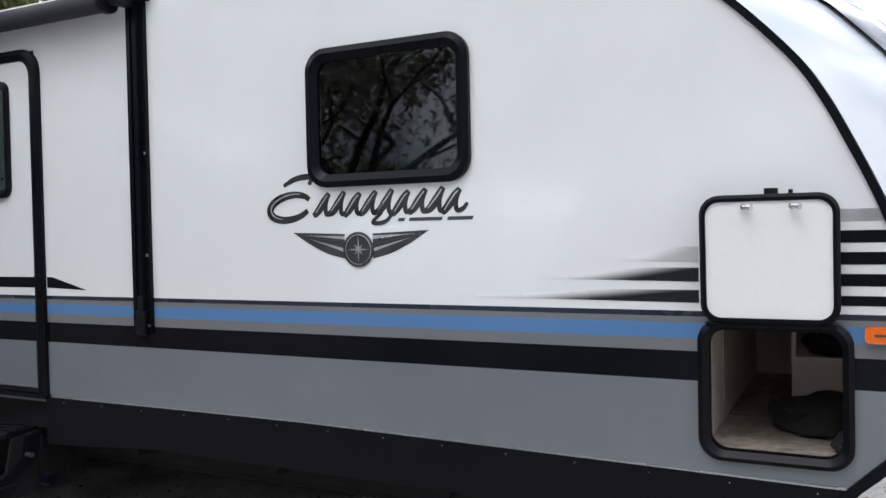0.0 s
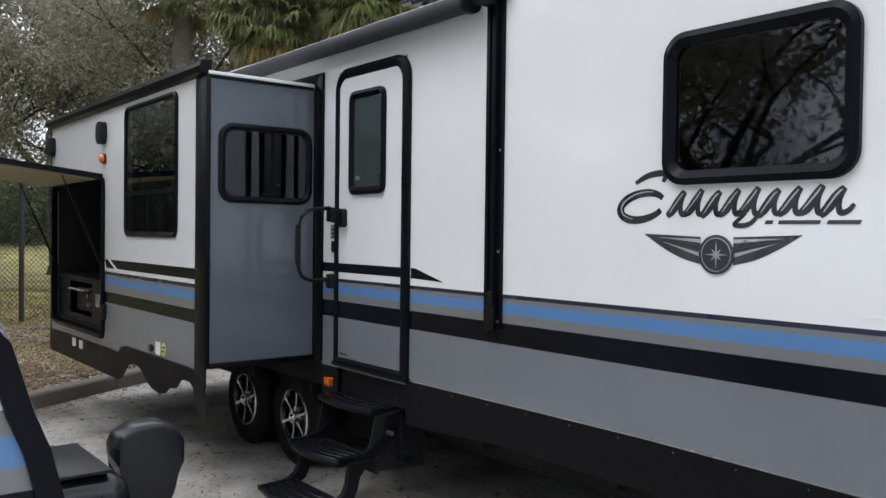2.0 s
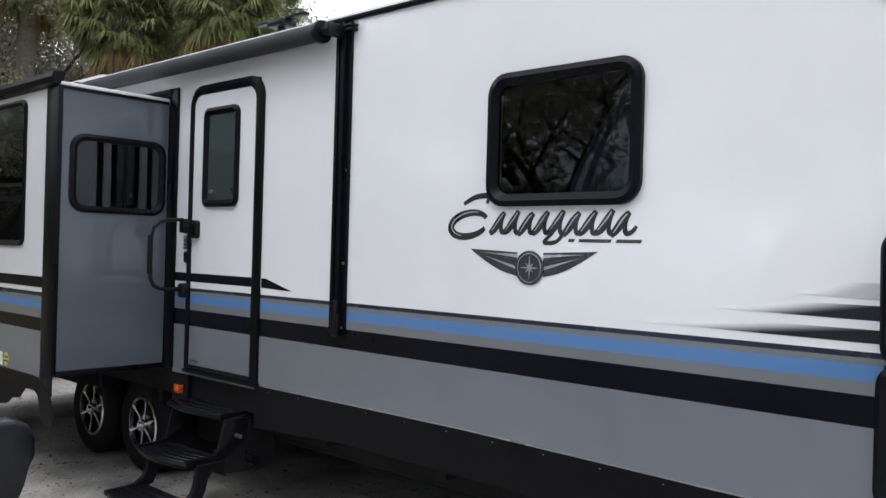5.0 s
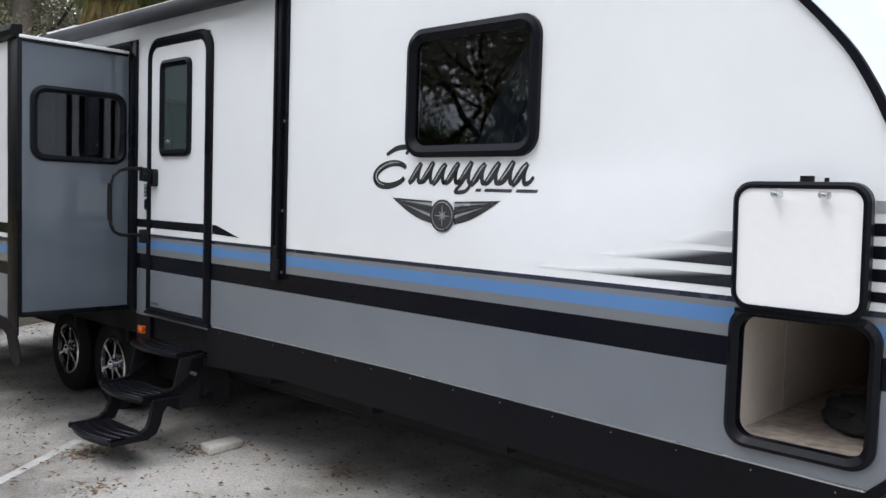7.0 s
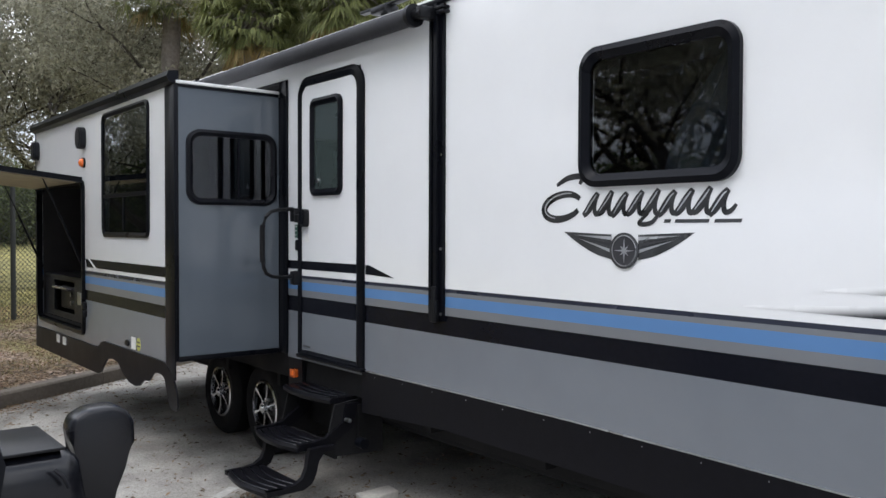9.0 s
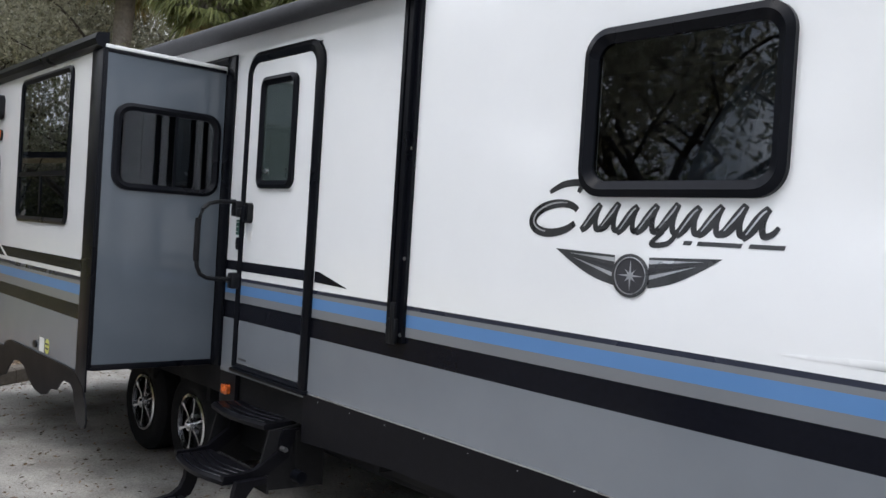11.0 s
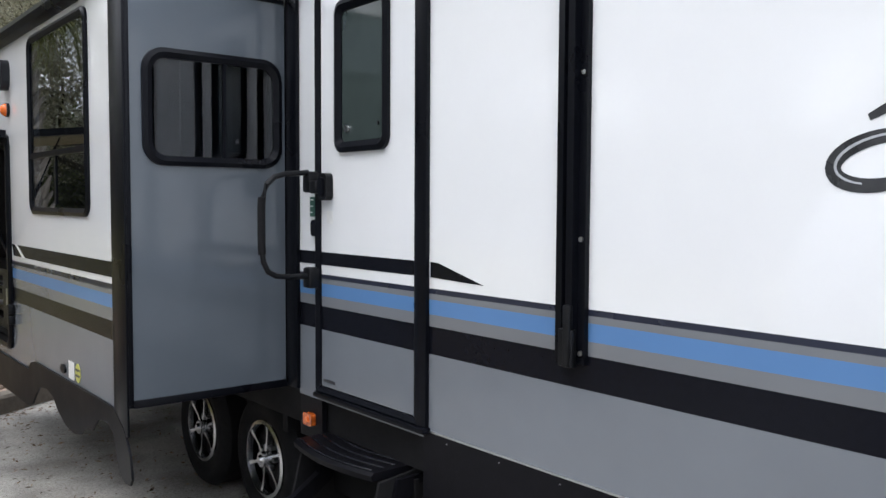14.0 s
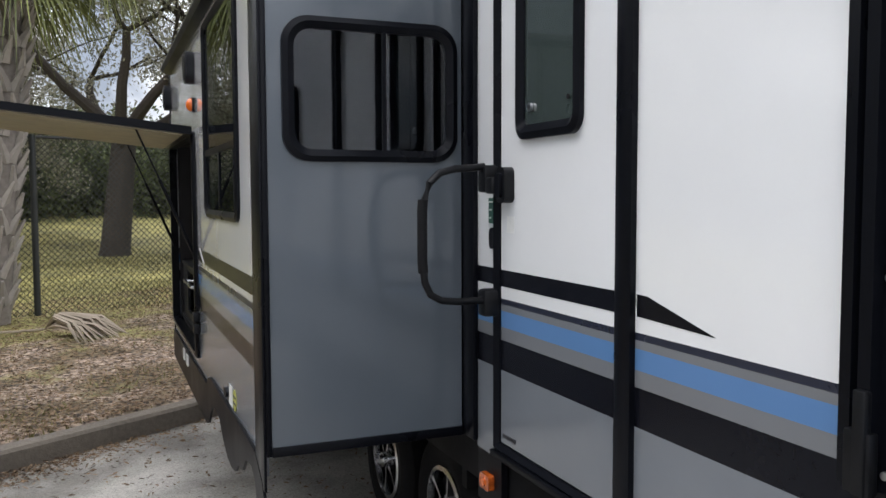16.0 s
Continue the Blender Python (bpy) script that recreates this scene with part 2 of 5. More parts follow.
def ground_mat():
    """Pale worn concrete with grit, stains and darker damp patches."""
    m = mat("lot_concrete", (0.42, 0.402, 0.37), 0.92, vary=0.34, grain=60, blotch=0.9, bump=0.5, bump_scale=140)
    n, l = m.node_tree.nodes, m.node_tree.links
    b = n["Principled BSDF"]
    col = b.inputs["Base Color"].links[0].from_socket
    co = n.new("ShaderNodeTexCoord")
    vor, ramp, mix = n.new("ShaderNodeTexVoronoi"), n.new("ShaderNodeValToRGB"), n.new("ShaderNodeMixRGB")
    vor.inputs["Scale"].default_value = 75
    ramp.color_ramp.elements[0].position, ramp.color_ramp.elements[1].position = 0.05, 0.42
    ramp.color_ramp.elements[0].color, ramp.color_ramp.elements[1].color = (0.3, 0.29, 0.28, 1), (1, 1, 1, 1)
    mix.blend_type = "MULTIPLY"
    mix.inputs[0].default_value = 0.75
    l.new(co.outputs["Object"], vor.inputs["Vector"])
    l.new(vor.outputs[0], ramp.inputs[0])
    l.new(col, mix.inputs[1])
    l.new(ramp.outputs[0], mix.inputs[2])
    st, sr, m2 = n.new("ShaderNodeTexNoise"), n.new("ShaderNodeValToRGB"), n.new("ShaderNodeMixRGB")
    st.inputs["Scale"].default_value, st.inputs["Detail"].default_value = 1.15, 9
    sr.color_ramp.elements[0].position, sr.color_ramp.elements[1].position = 0.36, 0.57
    sr.color_ramp.elements[0].color, sr.color_ramp.elements[1].color = (0.5, 0.49, 0.475, 1), (1.14, 1.14, 1.13, 1)
    m2.blend_type = "MULTIPLY"
    m2.inputs[0].default_value = 1.0
    l.new(co.outputs["Object"], st.inputs["Vector"])
    l.new(st.outputs[0], sr.inputs[0])
    l.new(mix.outputs[0], m2.inputs[1])
    l.new(sr.outputs[0], m2.inputs[2])
    l.new(m2.outputs[0], b.inputs["Base Color"])
    return m


def lawn_mat():
    """Bare brown soil with litter near the kerb, thin yellow-green grass farther off, in uneven patches."""
    m = mat("thin_grass", (0.12, 0.115, 0.03), 0.95, vary=0.5, grain=14, blotch=0.9, bump=1.0, bump_scale=30, tint2=(0.46, 0.41, 0.14))
    n, l = m.node_tree.nodes, m.node_tree.links
    b = n["Principled BSDF"]
    col = b.inputs["Base Color"].links[0].from_socket
    co, no, dot, add, ramp, mix = (n.new("ShaderNode" + k) for k in ("TexCoord", "TexNoise", "VectorMath", "Math", "ValToRGB", "MixRGB"))
    no.inputs["Scale"].default_value, no.inputs["Detail"].default_value = 0.9, 9
    no.inputs["Roughness"].default_value = 0.65
    dot.operation = "DOT_PRODUCT"
    dot.inputs[1].default_value = (-0.847 * 0.055, -0.532 * 0.055, 0)
    add.operation = "SUBTRACT"
    l.new(co.outputs["Object"], no.inputs["Vector"])
    l.new(co.outputs["Object"], dot.inputs[0])
    l.new(no.outputs[0], add.inputs[0])
    l.new(dot.outputs["Value"], add.inputs[1])
    ramp.color_ramp.elements[0].position, ramp.color_ramp.elements[1].position = 0.0, 0.1
    shift = n.new("ShaderNodeMath")
    shift.operation = "ADD"
    shift.inputs[1].default_value = 0.105
    l.new(add.outputs[0], shift.inputs[0])
    l.new(shift.outputs[0], ramp.inputs[0])
    soil, sn = n.new("ShaderNodeMixRGB"), n.new("ShaderNodeTexNoise")
    sn.inputs["Scale"].default_value, sn.inputs["Detail"].default_value = 16, 8
    soil.inputs[1].default_value, soil.inputs[2].default_value = (0.03, 0.021, 0.014, 1), (0.41, 0.33, 0.255, 1)
    l.new(co.outputs["Object"], sn.inputs["Vector"])
    crisp = n.new("ShaderNodeMapRange")
    crisp.inputs["From Min"].default_value, crisp.inputs["From Max"].default_value = 0.36, 0.64
    l.new(sn.outputs[0], crisp.inputs[0])
    l.new(crisp.outputs[0], soil.inputs[0])
    big, br, tone = n.new("ShaderNodeTexNoise"), n.new("ShaderNodeValToRGB"), n.new("ShaderNodeMixRGB")
    big.inputs["Scale"].default_value, big.inputs["Detail"].default_value = 1.7, 6
    br.color_ramp.elements[0].position, br.color_ramp.elements[1].position = 0.42, 0.58
    br.color_ramp.elements[0].color, br.color_ramp.elements[1].color = (0.5, 0.46, 0.32, 1), (1.2, 1.15, 1.14, 1)
    tone.blend_type = "MULTIPLY"
    tone.inputs[0].default_value = 1.0
    l.new(co.outputs["Object"], big.inputs["Vector"])
    l.new(big.outputs[0], br.inputs[0])
    l.new(soil.outputs[0], tone.inputs[1])
    l.new(br.outputs[0], tone.inputs[2])
    l.new(ramp.outputs[0], mix.inputs[0])
    l.new(col, mix.inputs[1])
    l.new(tone.outputs[0], mix.inputs[2])
    l.new(mix.outputs[0], b.inputs["Base Color"])
    return m


M_GROUND, M_LAWN = ground_mat(), lawn_mat()


# ---- building helpers ----
def obj(name, bm, material, smooth=True):
    me = bpy.data.meshes.new(name)
    bmesh.ops.recalc_face_normals(bm, faces=bm.faces)
    bm.to_mesh(me)
    bm.free()
    me.materials.append(material)
    if smooth:
        me.polygons.foreach_set("use_smooth", [True] * len(me.polygons))
        me.set_sharp_from_angle(angle=radians(35))
    return new(name, me)


def raw(name, verts, faces, material):
    me = bpy.data.meshes.new(name)
    me.from_pydata(verts, [], faces)
    me.materials.append(material)
    return new(name, me)


def thing(name, at, label, category, group="", kind=""):
    e = new(name)
    e.location = at
    e.empty_display_size = 0.2
    return tagged(e, label, category, group, kind)


def under(ob, parent):
    ob.parent = parent
    if parent.type == "EMPTY":
        ob.matrix_parent_inverse = Matrix.Translation(-parent.location)
    return ob


def part(name, bm, material, parent, label="", smooth=True):
    return tagged(under(obj(name, bm, material, smooth), parent), label)


def B():
    return bmesh.new()


def box(bm, x0, x1, y0, y1, z0, z1, bevel=0.0, seg=2):
    r = bmesh.ops.create_cube(bm, size=1)
    vs = r["verts"]
    for v in vs:
        v.co = Vector(((x0 + x1) / 2 + v.co.x * (x1 - x0), (y0 + y1) / 2 + v.co.y * (y1 - y0), (z0 + z1) / 2 + v.co.z * (z1 - z0)))
    if bevel:
        es = list({e for v in vs for e in v.link_edges})
        bmesh.ops.bevel(bm, geom=es, offset=bevel, segments=seg, profile=0.5, affect="EDGES")
    return bm


def cyl(bm, a, b, r, seg=20, r2=None):
    a, b = Vector(a), Vector(b)
    q = (b - a).to_track_quat("Z", "Y").to_matrix().to_4x4()
    m = Matrix.Translation((a + b) / 2) @ q
    bmesh.ops.create_cone(bm, cap_ends=True, segments=seg, radius1=r, radius2=r if r2 is None else r2, depth=(b - a).length, matrix=m)
    return bm


def tube(bm, pts, r, seg=10, closed=False, taper=None):
    """A round tube along points, with capped ends."""
    pts = [Vector(p) for p in pts]
    n, rings, ref = len(pts), [], Vector((0.13, 0.31, 0.94))
    for i, p in enumerate(pts):
        a, c = (pts[i - 1], pts[(i + 1) % n]) if closed else (pts[max(i - 1, 0)], pts[min(i + 1, n - 1)])
        t = (c - a).normalized()
        u = t.cross(ref)
        if u.length < 0.05:
            u = t.cross(Vector((1, 0, 0)))
        u.normalize()
        w = t.cross(u)
        rr = r if taper is None else taper[i]
        rings.append([bm.verts.new(p + rr * (math.cos(k * math.tau / seg) * u + math.sin(k * math.tau / seg) * w)) for k in range(seg)])
    for i in range(n if closed else n - 1):
        A, C = rings[i], rings[(i + 1) % n]
        for k in range(seg):
            bm.faces.new((A[k], A[(k + 1) % seg], C[(k + 1) % seg], C[k]))
    if not closed:
        bm.faces.new(rings[0][::-1])
        bm.faces.new(rings[-1])
    return bm


def rrect(u0, u1, v0, v1, r, seg=7):
    """The outline of a rounded rectangle, counter-clockwise; r is one radius or four (bottom right, top right, top left, bottom left)."""
    rs = r if isinstance(r, (tuple, list)) else (r,) * 4
    out = []
    for (cu, cv, a0), q in zip(((u1, v0, -90), (u1, v1, 0), (u0, v1, 90), (u0, v0, 180)), rs):
        su, sv = (-1 if cu == u1 else 1), (-1 if cv == v1 else 1)
        for k in range(seg + 1):
            a = radians(a0 + 90 * k / seg)
            out.append((cu + su * q + q * math.cos(a), cv + sv * q + q * math.sin(a)))
    return out


def lift(plane, d, u, v):
    """Plane 'y': u along x, v along z, d along y. Plane 'x': u along y, d along x. Plane 'z': u along x, v along y."""
    return {"y": (u, d, v), "x": (d, u, v), "z": (u, v, d)}[plane]


def prism(bm, outline, plane, d0, d1):
    a = [bm.verts.new(lift(plane, d0, u, v)) for u, v in outline]
    b = [bm.verts.new(lift(plane, d1, u, v)) for u, v in outline]
    n = len(outline)
    bm.faces.new(a)
    bm.faces.new(b[::-1])
    for i in range(n):
        bm.faces.new((a[i], a[(i + 1) % n], b[(i + 1) % n], b[i]))
    return bm


def ring(bm, outer, inner, plane, d_front, d_back, d_lip=None):
    """A frame between two outlines of equal count; d_lip lets the inner edge sit deeper than the outer crest."""
    n = len(outer)
    d_lip = d_front if d_lip is None else d_lip
    crest = [((o[0] * 0.55 + i[0] * 0.45), (o[1] * 0.55 + i[1] * 0.45)) for o, i in zip(outer, inner)]
    d_mid = d_back + (d_front - d_back) * 0.75
    loops = [[bm.verts.new(lift(plane, d, u, v)) for u, v in ol] for d, ol in ((d_back, outer), (d_mid, outer), (d_front, crest), (d_lip, inner), (d_back, inner))]
    for k in range(5):
        A, C = loops[k], loops[(k + 1) % 5]
        for i in range(n):
            bm.faces.new((A[i], A[(i + 1) % n], C[(i + 1) % n], C[i]))
    return bm


def sheet_with_holes(bm, xs, zs, holes, right=None, plane="y", d=0.0, thick=0.03):
    """A flat panel made of cells between the breaks xs and zs, leaving the holes out; right(z) bends its last edge."""
    xs, zs, cache = sorted(set(xs)), sorted(set(zs)), {}

    def vert(i, j):
        if (i, j) not in cache:
            u = xs[i]
            if right:
                u = right(zs[j]) if i == len(xs) - 1 else min(xs[i], right(zs[j]) - 0.0005 * (len(xs) - 1 - i))
            cache[i, j] = bm.verts.new(lift(plane, d, u, zs[j]))
        return cache[i, j]

    for i in range(len(xs) - 1):
        for j in range(len(zs) - 1):
            cu, cv = (xs[i] + xs[i + 1]) / 2, (zs[j] + zs[j + 1]) / 2
            if not any(a < cu < b and c < cv < e for a, b, c, e in holes):
                bm.faces.new((vert(i, j), vert(i + 1, j), vert(i + 1, j + 1), vert(i, j + 1)))
    geo = bmesh.ops.extrude_face_region(bm, geom=list(bm.faces))
    off = Vector(lift(plane, thick, 0, 0))
    bmesh.ops.translate(bm, vec=off, verts=[g for g in geo["geom"] if isinstance(g, bmesh.types.BMVert)])
    return bm


def strip(name, outline, d, material, parent, label="", plane="y", thick=0.0015):
    """A printed or stuck-on film with a little thickness, its face at d."""
    return part(name, prism(B(), outline, plane, d, d + thick), material, parent, label, smooth=False)


def rect(u0, u1, v0, v1):
    return [(u0, v0), (u1, v0), (u1, v1), (u0, v1)]


def ribbon(bm, A, C, plane, d0, d1):
    """A thick strip between two outlines of equal count."""
    loops = [[bm.verts.new(lift(plane, d, u, v)) for u, v in line] for d in (d0, d1) for line in (A, C)]
    for p, q in ((0, 1), (2, 3), (0, 2), (1, 3)):
        for i in range(len(A) - 1):
            bm.faces.new((loops[p][i], loops[p][i + 1], loops[q][i + 1], loops[q][i]))
    return bm

# ---- ground, kerb and verge ----
G = 0.04
U, N = Vector((-0.532, 0.847, 0)), Vector((-0.847, -0.532, 0))
K0 = Vector((-8.23, 1.04, 0))


def kerb_at(s, n, z):
    p = K0 + U * s + N * n
    return (p.x, p.y, z)


bm = B()
box(bm, -2500, 2500, -2500, 2500, G - 0.5, G)
tagged(obj("ground", bm, M_GROUND, False), "pale worn concrete parking lot with grit and stains", "ground", kind="structure")

def rise(n):
    """The ground beyond the fence climbs gently."""
    return min(1.25, 0.085 * max(0.0, n - 15))


bm = B()
NS, NN = 60, 40
grid = [[bm.verts.new(kerb_at(-60 + 130 * i / NS, 0.14 + 90 * (j / NN) ** 2.2, G + 0.14 + (0.05 * noise.noise((i * 0.6, j * 0.5, 1)) if j else 0) + 0.003 * min(j, 12) + rise(0.14 + 90 * (j / NN) ** 2.2))) for j in range(NN + 1)] for i in range(NS + 1)]
for i in range(NS):
    for j in range(NN):
        bm.faces.new((grid[i][j], grid[i + 1][j], grid[i + 1][j + 1], grid[i][j + 1]))
tagged(obj("lawn", bm, M_LAWN), "thin dry grass verge with bare soil and leaf litter", "ground", kind="structure")


def lawn_z(n):
    j = NN * (max(n - 0.14, 0) / 90) ** (1 / 2.2)
    return G + 0.14 + 0.003 * min(j, 12) + rise(n)


kerb = thing("kerb", (K0.x, K0.y, G), "weathered concrete kerb between the lot and the grass", "kerb", kind="structure")
for k in range(-5, 7):
    bm = B()
    prof = [(0, G - 0.05), (0.012, G + 0.13), (0.035, G + 0.152), (0.16, G + 0.155), (0.16, G - 0.05)]
    s0, s1 = 2.4 * k + 0.004, 2.4 * (k + 1) - 0.004
    a = [bm.verts.new(kerb_at(s0, n, z)) for n, z in prof]
    c = [bm.verts.new(kerb_at(s1, n, z)) for n, z in prof]
    bm.faces.new(a)
    bm.faces.new(c[::-1])
    for i in range(5):
        bm.faces.new((a[i], a[(i + 1) % 5], c[(i + 1) % 5], c[i]))
    part("kerb_stone", bm, M_CONCRETE, kerb)

line = B()
p0, p1 = Vector((-4.95, 2.62, 0)), Vector((-3.9, 1.2, 0))
t = (p1 - p0).normalized()
s = Vector((-t.y, t.x, 0)) * 0.038
ids = [line.verts.new((q.x, q.y, G + 0.002)) for q in (p0 - s, p1 - s, p1 + s, p0 + s)]
line.faces.new(ids)
tagged(obj("parking_line", line, M_LAMPLINE, False), "worn white painted parking bay line", "road marking", kind="structure")

def curve(p, n=14):
    """Points on a smooth curve through p."""
    out = []
    for i in range(len(p) - 1):
        a, b, c, d = p[max(i - 1, 0)], p[i], p[i + 1], p[min(i + 2, len(p) - 1)]
        for k in range(n):
            t = k / n
            out.append(tuple(0.5 * (2 * b[q] + (c[q] - a[q]) * t + (2 * a[q] - 5 * b[q] + 4 * c[q] - d[q]) * t * t + (3 * b[q] - a[q] - 3 * c[q] + d[q]) * t ** 3) for q in (0, 1)))
    return out + [p[-1]]


# ---- the travel trailer ----
W = 3.10          # outer face of the side wall
ZB = 0.905        # bottom of the wall
ZT = 3.14         # top of the wall
BACK = 5.5
NOSE = [(0.12, ZB), (0.30, 1.06), (0.36, 1.22), (0.352, 1.4), (0.32, 1.6), (0.232, 1.851), (0.184, 1.97), (0.114, 2.122), (0.025, 2.299), (-0.078, 2.451), (-0.29, 2.675), (-0.5, 2.845), (-0.74, 2.99), (-1.0, 3.085), (-1.3, ZT)]
NOSE = curve(NOSE, 5)


def nose(z):
    for (xa, za), (xb, zb) in zip(NOSE, NOSE[1:]):
        if z <= zb:
            return xa + (xb - xa) * (z - za) / (zb - za)
    return NOSE[-1][0]


trailer = thing("travel_trailer", (-4.3, 4.3, G), "white and grey travel trailer with blue stripes, slide-out extended", "travel trailer")
BAG = (-0.372, 0.098, 0.995, 1.462)
WIN = (-2.125, -1.385, 2.105, 2.645)
DOOR = (-4.862, -4.07, 0.955, 2.92)
HOLES = [BAG, WIN, DOOR]
XS = [-5.06, *DOOR[:2], *WIN[:2], *BAG[:2], 0.2]
ZCUT = sorted({z for h in HOLES for z in h[2:]} | {z for _, z in NOSE})
BANDS = [("lower_panel", ZB, 1.253, M_GREY, "glossy grey lower side panel"), ("black_band", 1.253, 1.365, M_BLACKV, "black stripe"),
         ("grey_band", 1.365, 1.413, M_GREY2, "grey stripe"), ("blue_band", 1.413, 1.473, M_BLUE, "blue stripe"),
         ("thin_grey_band", 1.473, 1.497, M_GREY2, "thin grey stripe"), ("navy_band", 1.497, 1.518, M_NAVY, "thin navy stripe"),
         ("side_wall", 1.518, ZT, M_WHITE, "glossy white fibreglass side wall")]
for name, z0, z1, m, label in BANDS:
    runs, start = [], XS[0]
    for a, b, c, e in sorted(HOLES):
        if c <= z0 and e >= z1:
            runs.append((start, a))
            start = b
    runs.append((start, XS[-1]))
    for a, b in runs:
        part(name, sheet_with_holes(B(), [a, b, *[x for x in XS if a < x < b]], [z0, z1, *[z for z in ZCUT if z0 < z < z1]], HOLES, nose if b == XS[-1] else None, d=W, thick=0.035), m, trailer, label, smooth=False)
# wall above and behind the slide-out, far side, rear, roof and belly
part("slide_header", sheet_with_holes(B(), [-9.3, -5.06], [2.96, ZT], [], d=W, thick=0.035), M_WHITE, trailer)
part("far_wall", box(B(), -9.3, -0.1, BACK, BACK + 0.035, ZB, ZT), M_WHITE, trailer)
# unseen far skirt and low belly, added to darken the ground beneath
part("far_light_block", box(B(), -9.3, -0.1, BACK, BACK + 0.02, 0.12, 0.9), M_SKIRT, trailer)
part("belly_light_block", box(B(), -9.2, -0.1, 3.43, 5.09, 0.5, 0.56), M_DARK, trailer)
# near-black linings added so the cabin reads as unlit behind the glass
part("cabin_shade_lining", box(B(), -9.25, -1.3, BACK - 0.05, BACK - 0.01, 0.92, ZT - 0.01), M_DARK, trailer)
part("cabin_shade_ceiling", box(B(), -9.25, -1.3, W + 0.04, BACK - 0.06, ZT - 0.03, ZT - 0.012), M_DARK, trailer)
part("cabin_shade_bulkhead", box(B(), -1.29, -1.27, W + 0.04, BACK - 0.01, 0.92, ZT - 0.01), M_DARK, trailer)
part("rear_wall", box(B(), -9.335, -9.3, W, BACK, ZB, ZT), M_WHITE, trailer)
part("roof", box(B(), -9.3, -1.25, W + 0.005, BACK, ZT + 0.002, ZT + 0.05, 0.01), M_ROOFW, trailer, "white roof membrane")
part("floor_pan", box(B(), -9.3, 0.05, W + 0.04, BACK, 0.74, 0.9), M_DARK, trailer)
part("gutter", box(B(), -9.3, -1.0, W - 0.018, W + 0.01, ZT - 0.004, ZT + 0.026, 0.006), M_TRIM, trailer, "black roof edge gutter")

# front cap, bulging forward, with a dark trim along the side wall's curved edge
bm = B()
rows = []
NY = 24
prof = [p for p in NOSE if p[1] > 0.99]
for x, z in prof:
    row = []
    for j in range(NY + 1):
        f = -1 + 2 * j / NY
        y = (W + BACK) / 2 + f * (BACK - W) / 2
        f4 = 1 - abs(f) ** 2.6
        row.append(bm.verts.new((x + 0.02 + 0.52 * f4 * min(1, (ZT - z) / 0.5 + 0.12), y, z + 0.12 * f4 * max(0, (z - 2.6)))))
    rows.append(row)
for A, C in zip(rows, rows[1:]):
    for j in range(NY):
        bm.faces.new((A[j], A[j + 1], C[j + 1], C[j]))
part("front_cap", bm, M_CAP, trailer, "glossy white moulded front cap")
bm = B()
rows = []
for x, z in [(nose(z), z) for z in np.linspace(1.95, 2.92, 20)]:
    row = []
    for j in range(13):
        f = -0.72 + 1.44 * j / 12
        f4 = 1 - abs(f) ** 2.6
        row.append(bm.verts.new((x + 0.035 + 0.52 * f4 * min(1, (ZT - z) / 0.5 + 0.12), (W + BACK) / 2 + f * (BACK - W) / 2, z + 0.01 + 0.12 * f4 * max(0, (z - 2.6)))))
    rows.append(row)
for A, C in zip(rows, rows[1:]):
    for j in range(12):
        bm.faces.new((A[j], A[j + 1], C[j + 1], C[j]))
part("front_windscreen", bm, mat("dark_grey_gloss", (0.05, 0.055, 0.065), 0.12, coat=0.5), trailer, "dark glossy front windscreen panel")
bm = B()
edge = NOSE
ins, outs = [], []
for i, (x, z) in enumerate(edge):
    a, c = edge[max(i - 1, 0)], edge[min(i + 1, len(edge) - 1)]
    t = Vector((c[0] - a[0], 0, c[1] - a[1])).normalized()
    q = Vector((t.z, 0, -t.x)) * 0.014
    ins.append((x - q.x, z - q.z))
    outs.append((x + q.x, z + q.z))
ribbon(bm, outs, ins, "y", W - 0.014, W + 0.02)
part("front_trim", bm, M_TRIM, trailer, "black curved corner trim")
part("lower_front_trim", prism(B(), [(-0.02, ZB - 0.2), (0.14, ZB - 0.012), (0.335, 1.07), (0.3, 1.1), (0.1, ZB + 0.001), (-0.06, ZB - 0.18)], "y", W - 0.012, W + 0.02), M_TRIM, trailer)
part("front_underside", prism(B(), [(0.1, ZB), (0.34, 1.1), (0.8, 1.1), (0.7, 0.9)], "y", W + 0.3, BACK - 0.3), M_DARK, trailer)

# skirt under the wall, with its bright edge and screws
EDGE = [(-4.05, 0.934), (-2.9, 0.938), (-2.25, 0.938), (-1.8, 0.930), (-0.94, 0.915), (0.02, 0.897), (0.1, ZB - 0.008)]


def edge_z(x):
    return float(np.interp(x, [p[0] for p in EDGE], [p[1] for p in EDGE]))


bot = [(-4.05, 0.66), (-3.2, 0.71), (-1.6, 0.70), (-0.02, 0.70), (0.1, ZB - 0.02)]
part("skirt", prism(B(), bot + EDGE[::-1], "y", W - 0.0035, W + 0.02), M_SKIRT, trailer, "black metal lower skirt", smooth=False)
part("edge_moulding", ribbon(B(), EDGE, [(x, z + 0.0065) for x, z in EDGE], "y", W - 0.006, W - 0.0002), M_STEEL, trailer, "thin bright edge moulding", smooth=False)
bm = B()
for k in range(14):
    x = -3.9 + 0.3 * k
    cyl(bm, (x, W - 0.0035, edge_z(x) - 0.024), (x, W - 0.0065, edge_z(x) - 0.024), 0.0022, 8)
tagged(part("skirt_screws", bm, M_STEEL, trailer), kind="stuff")
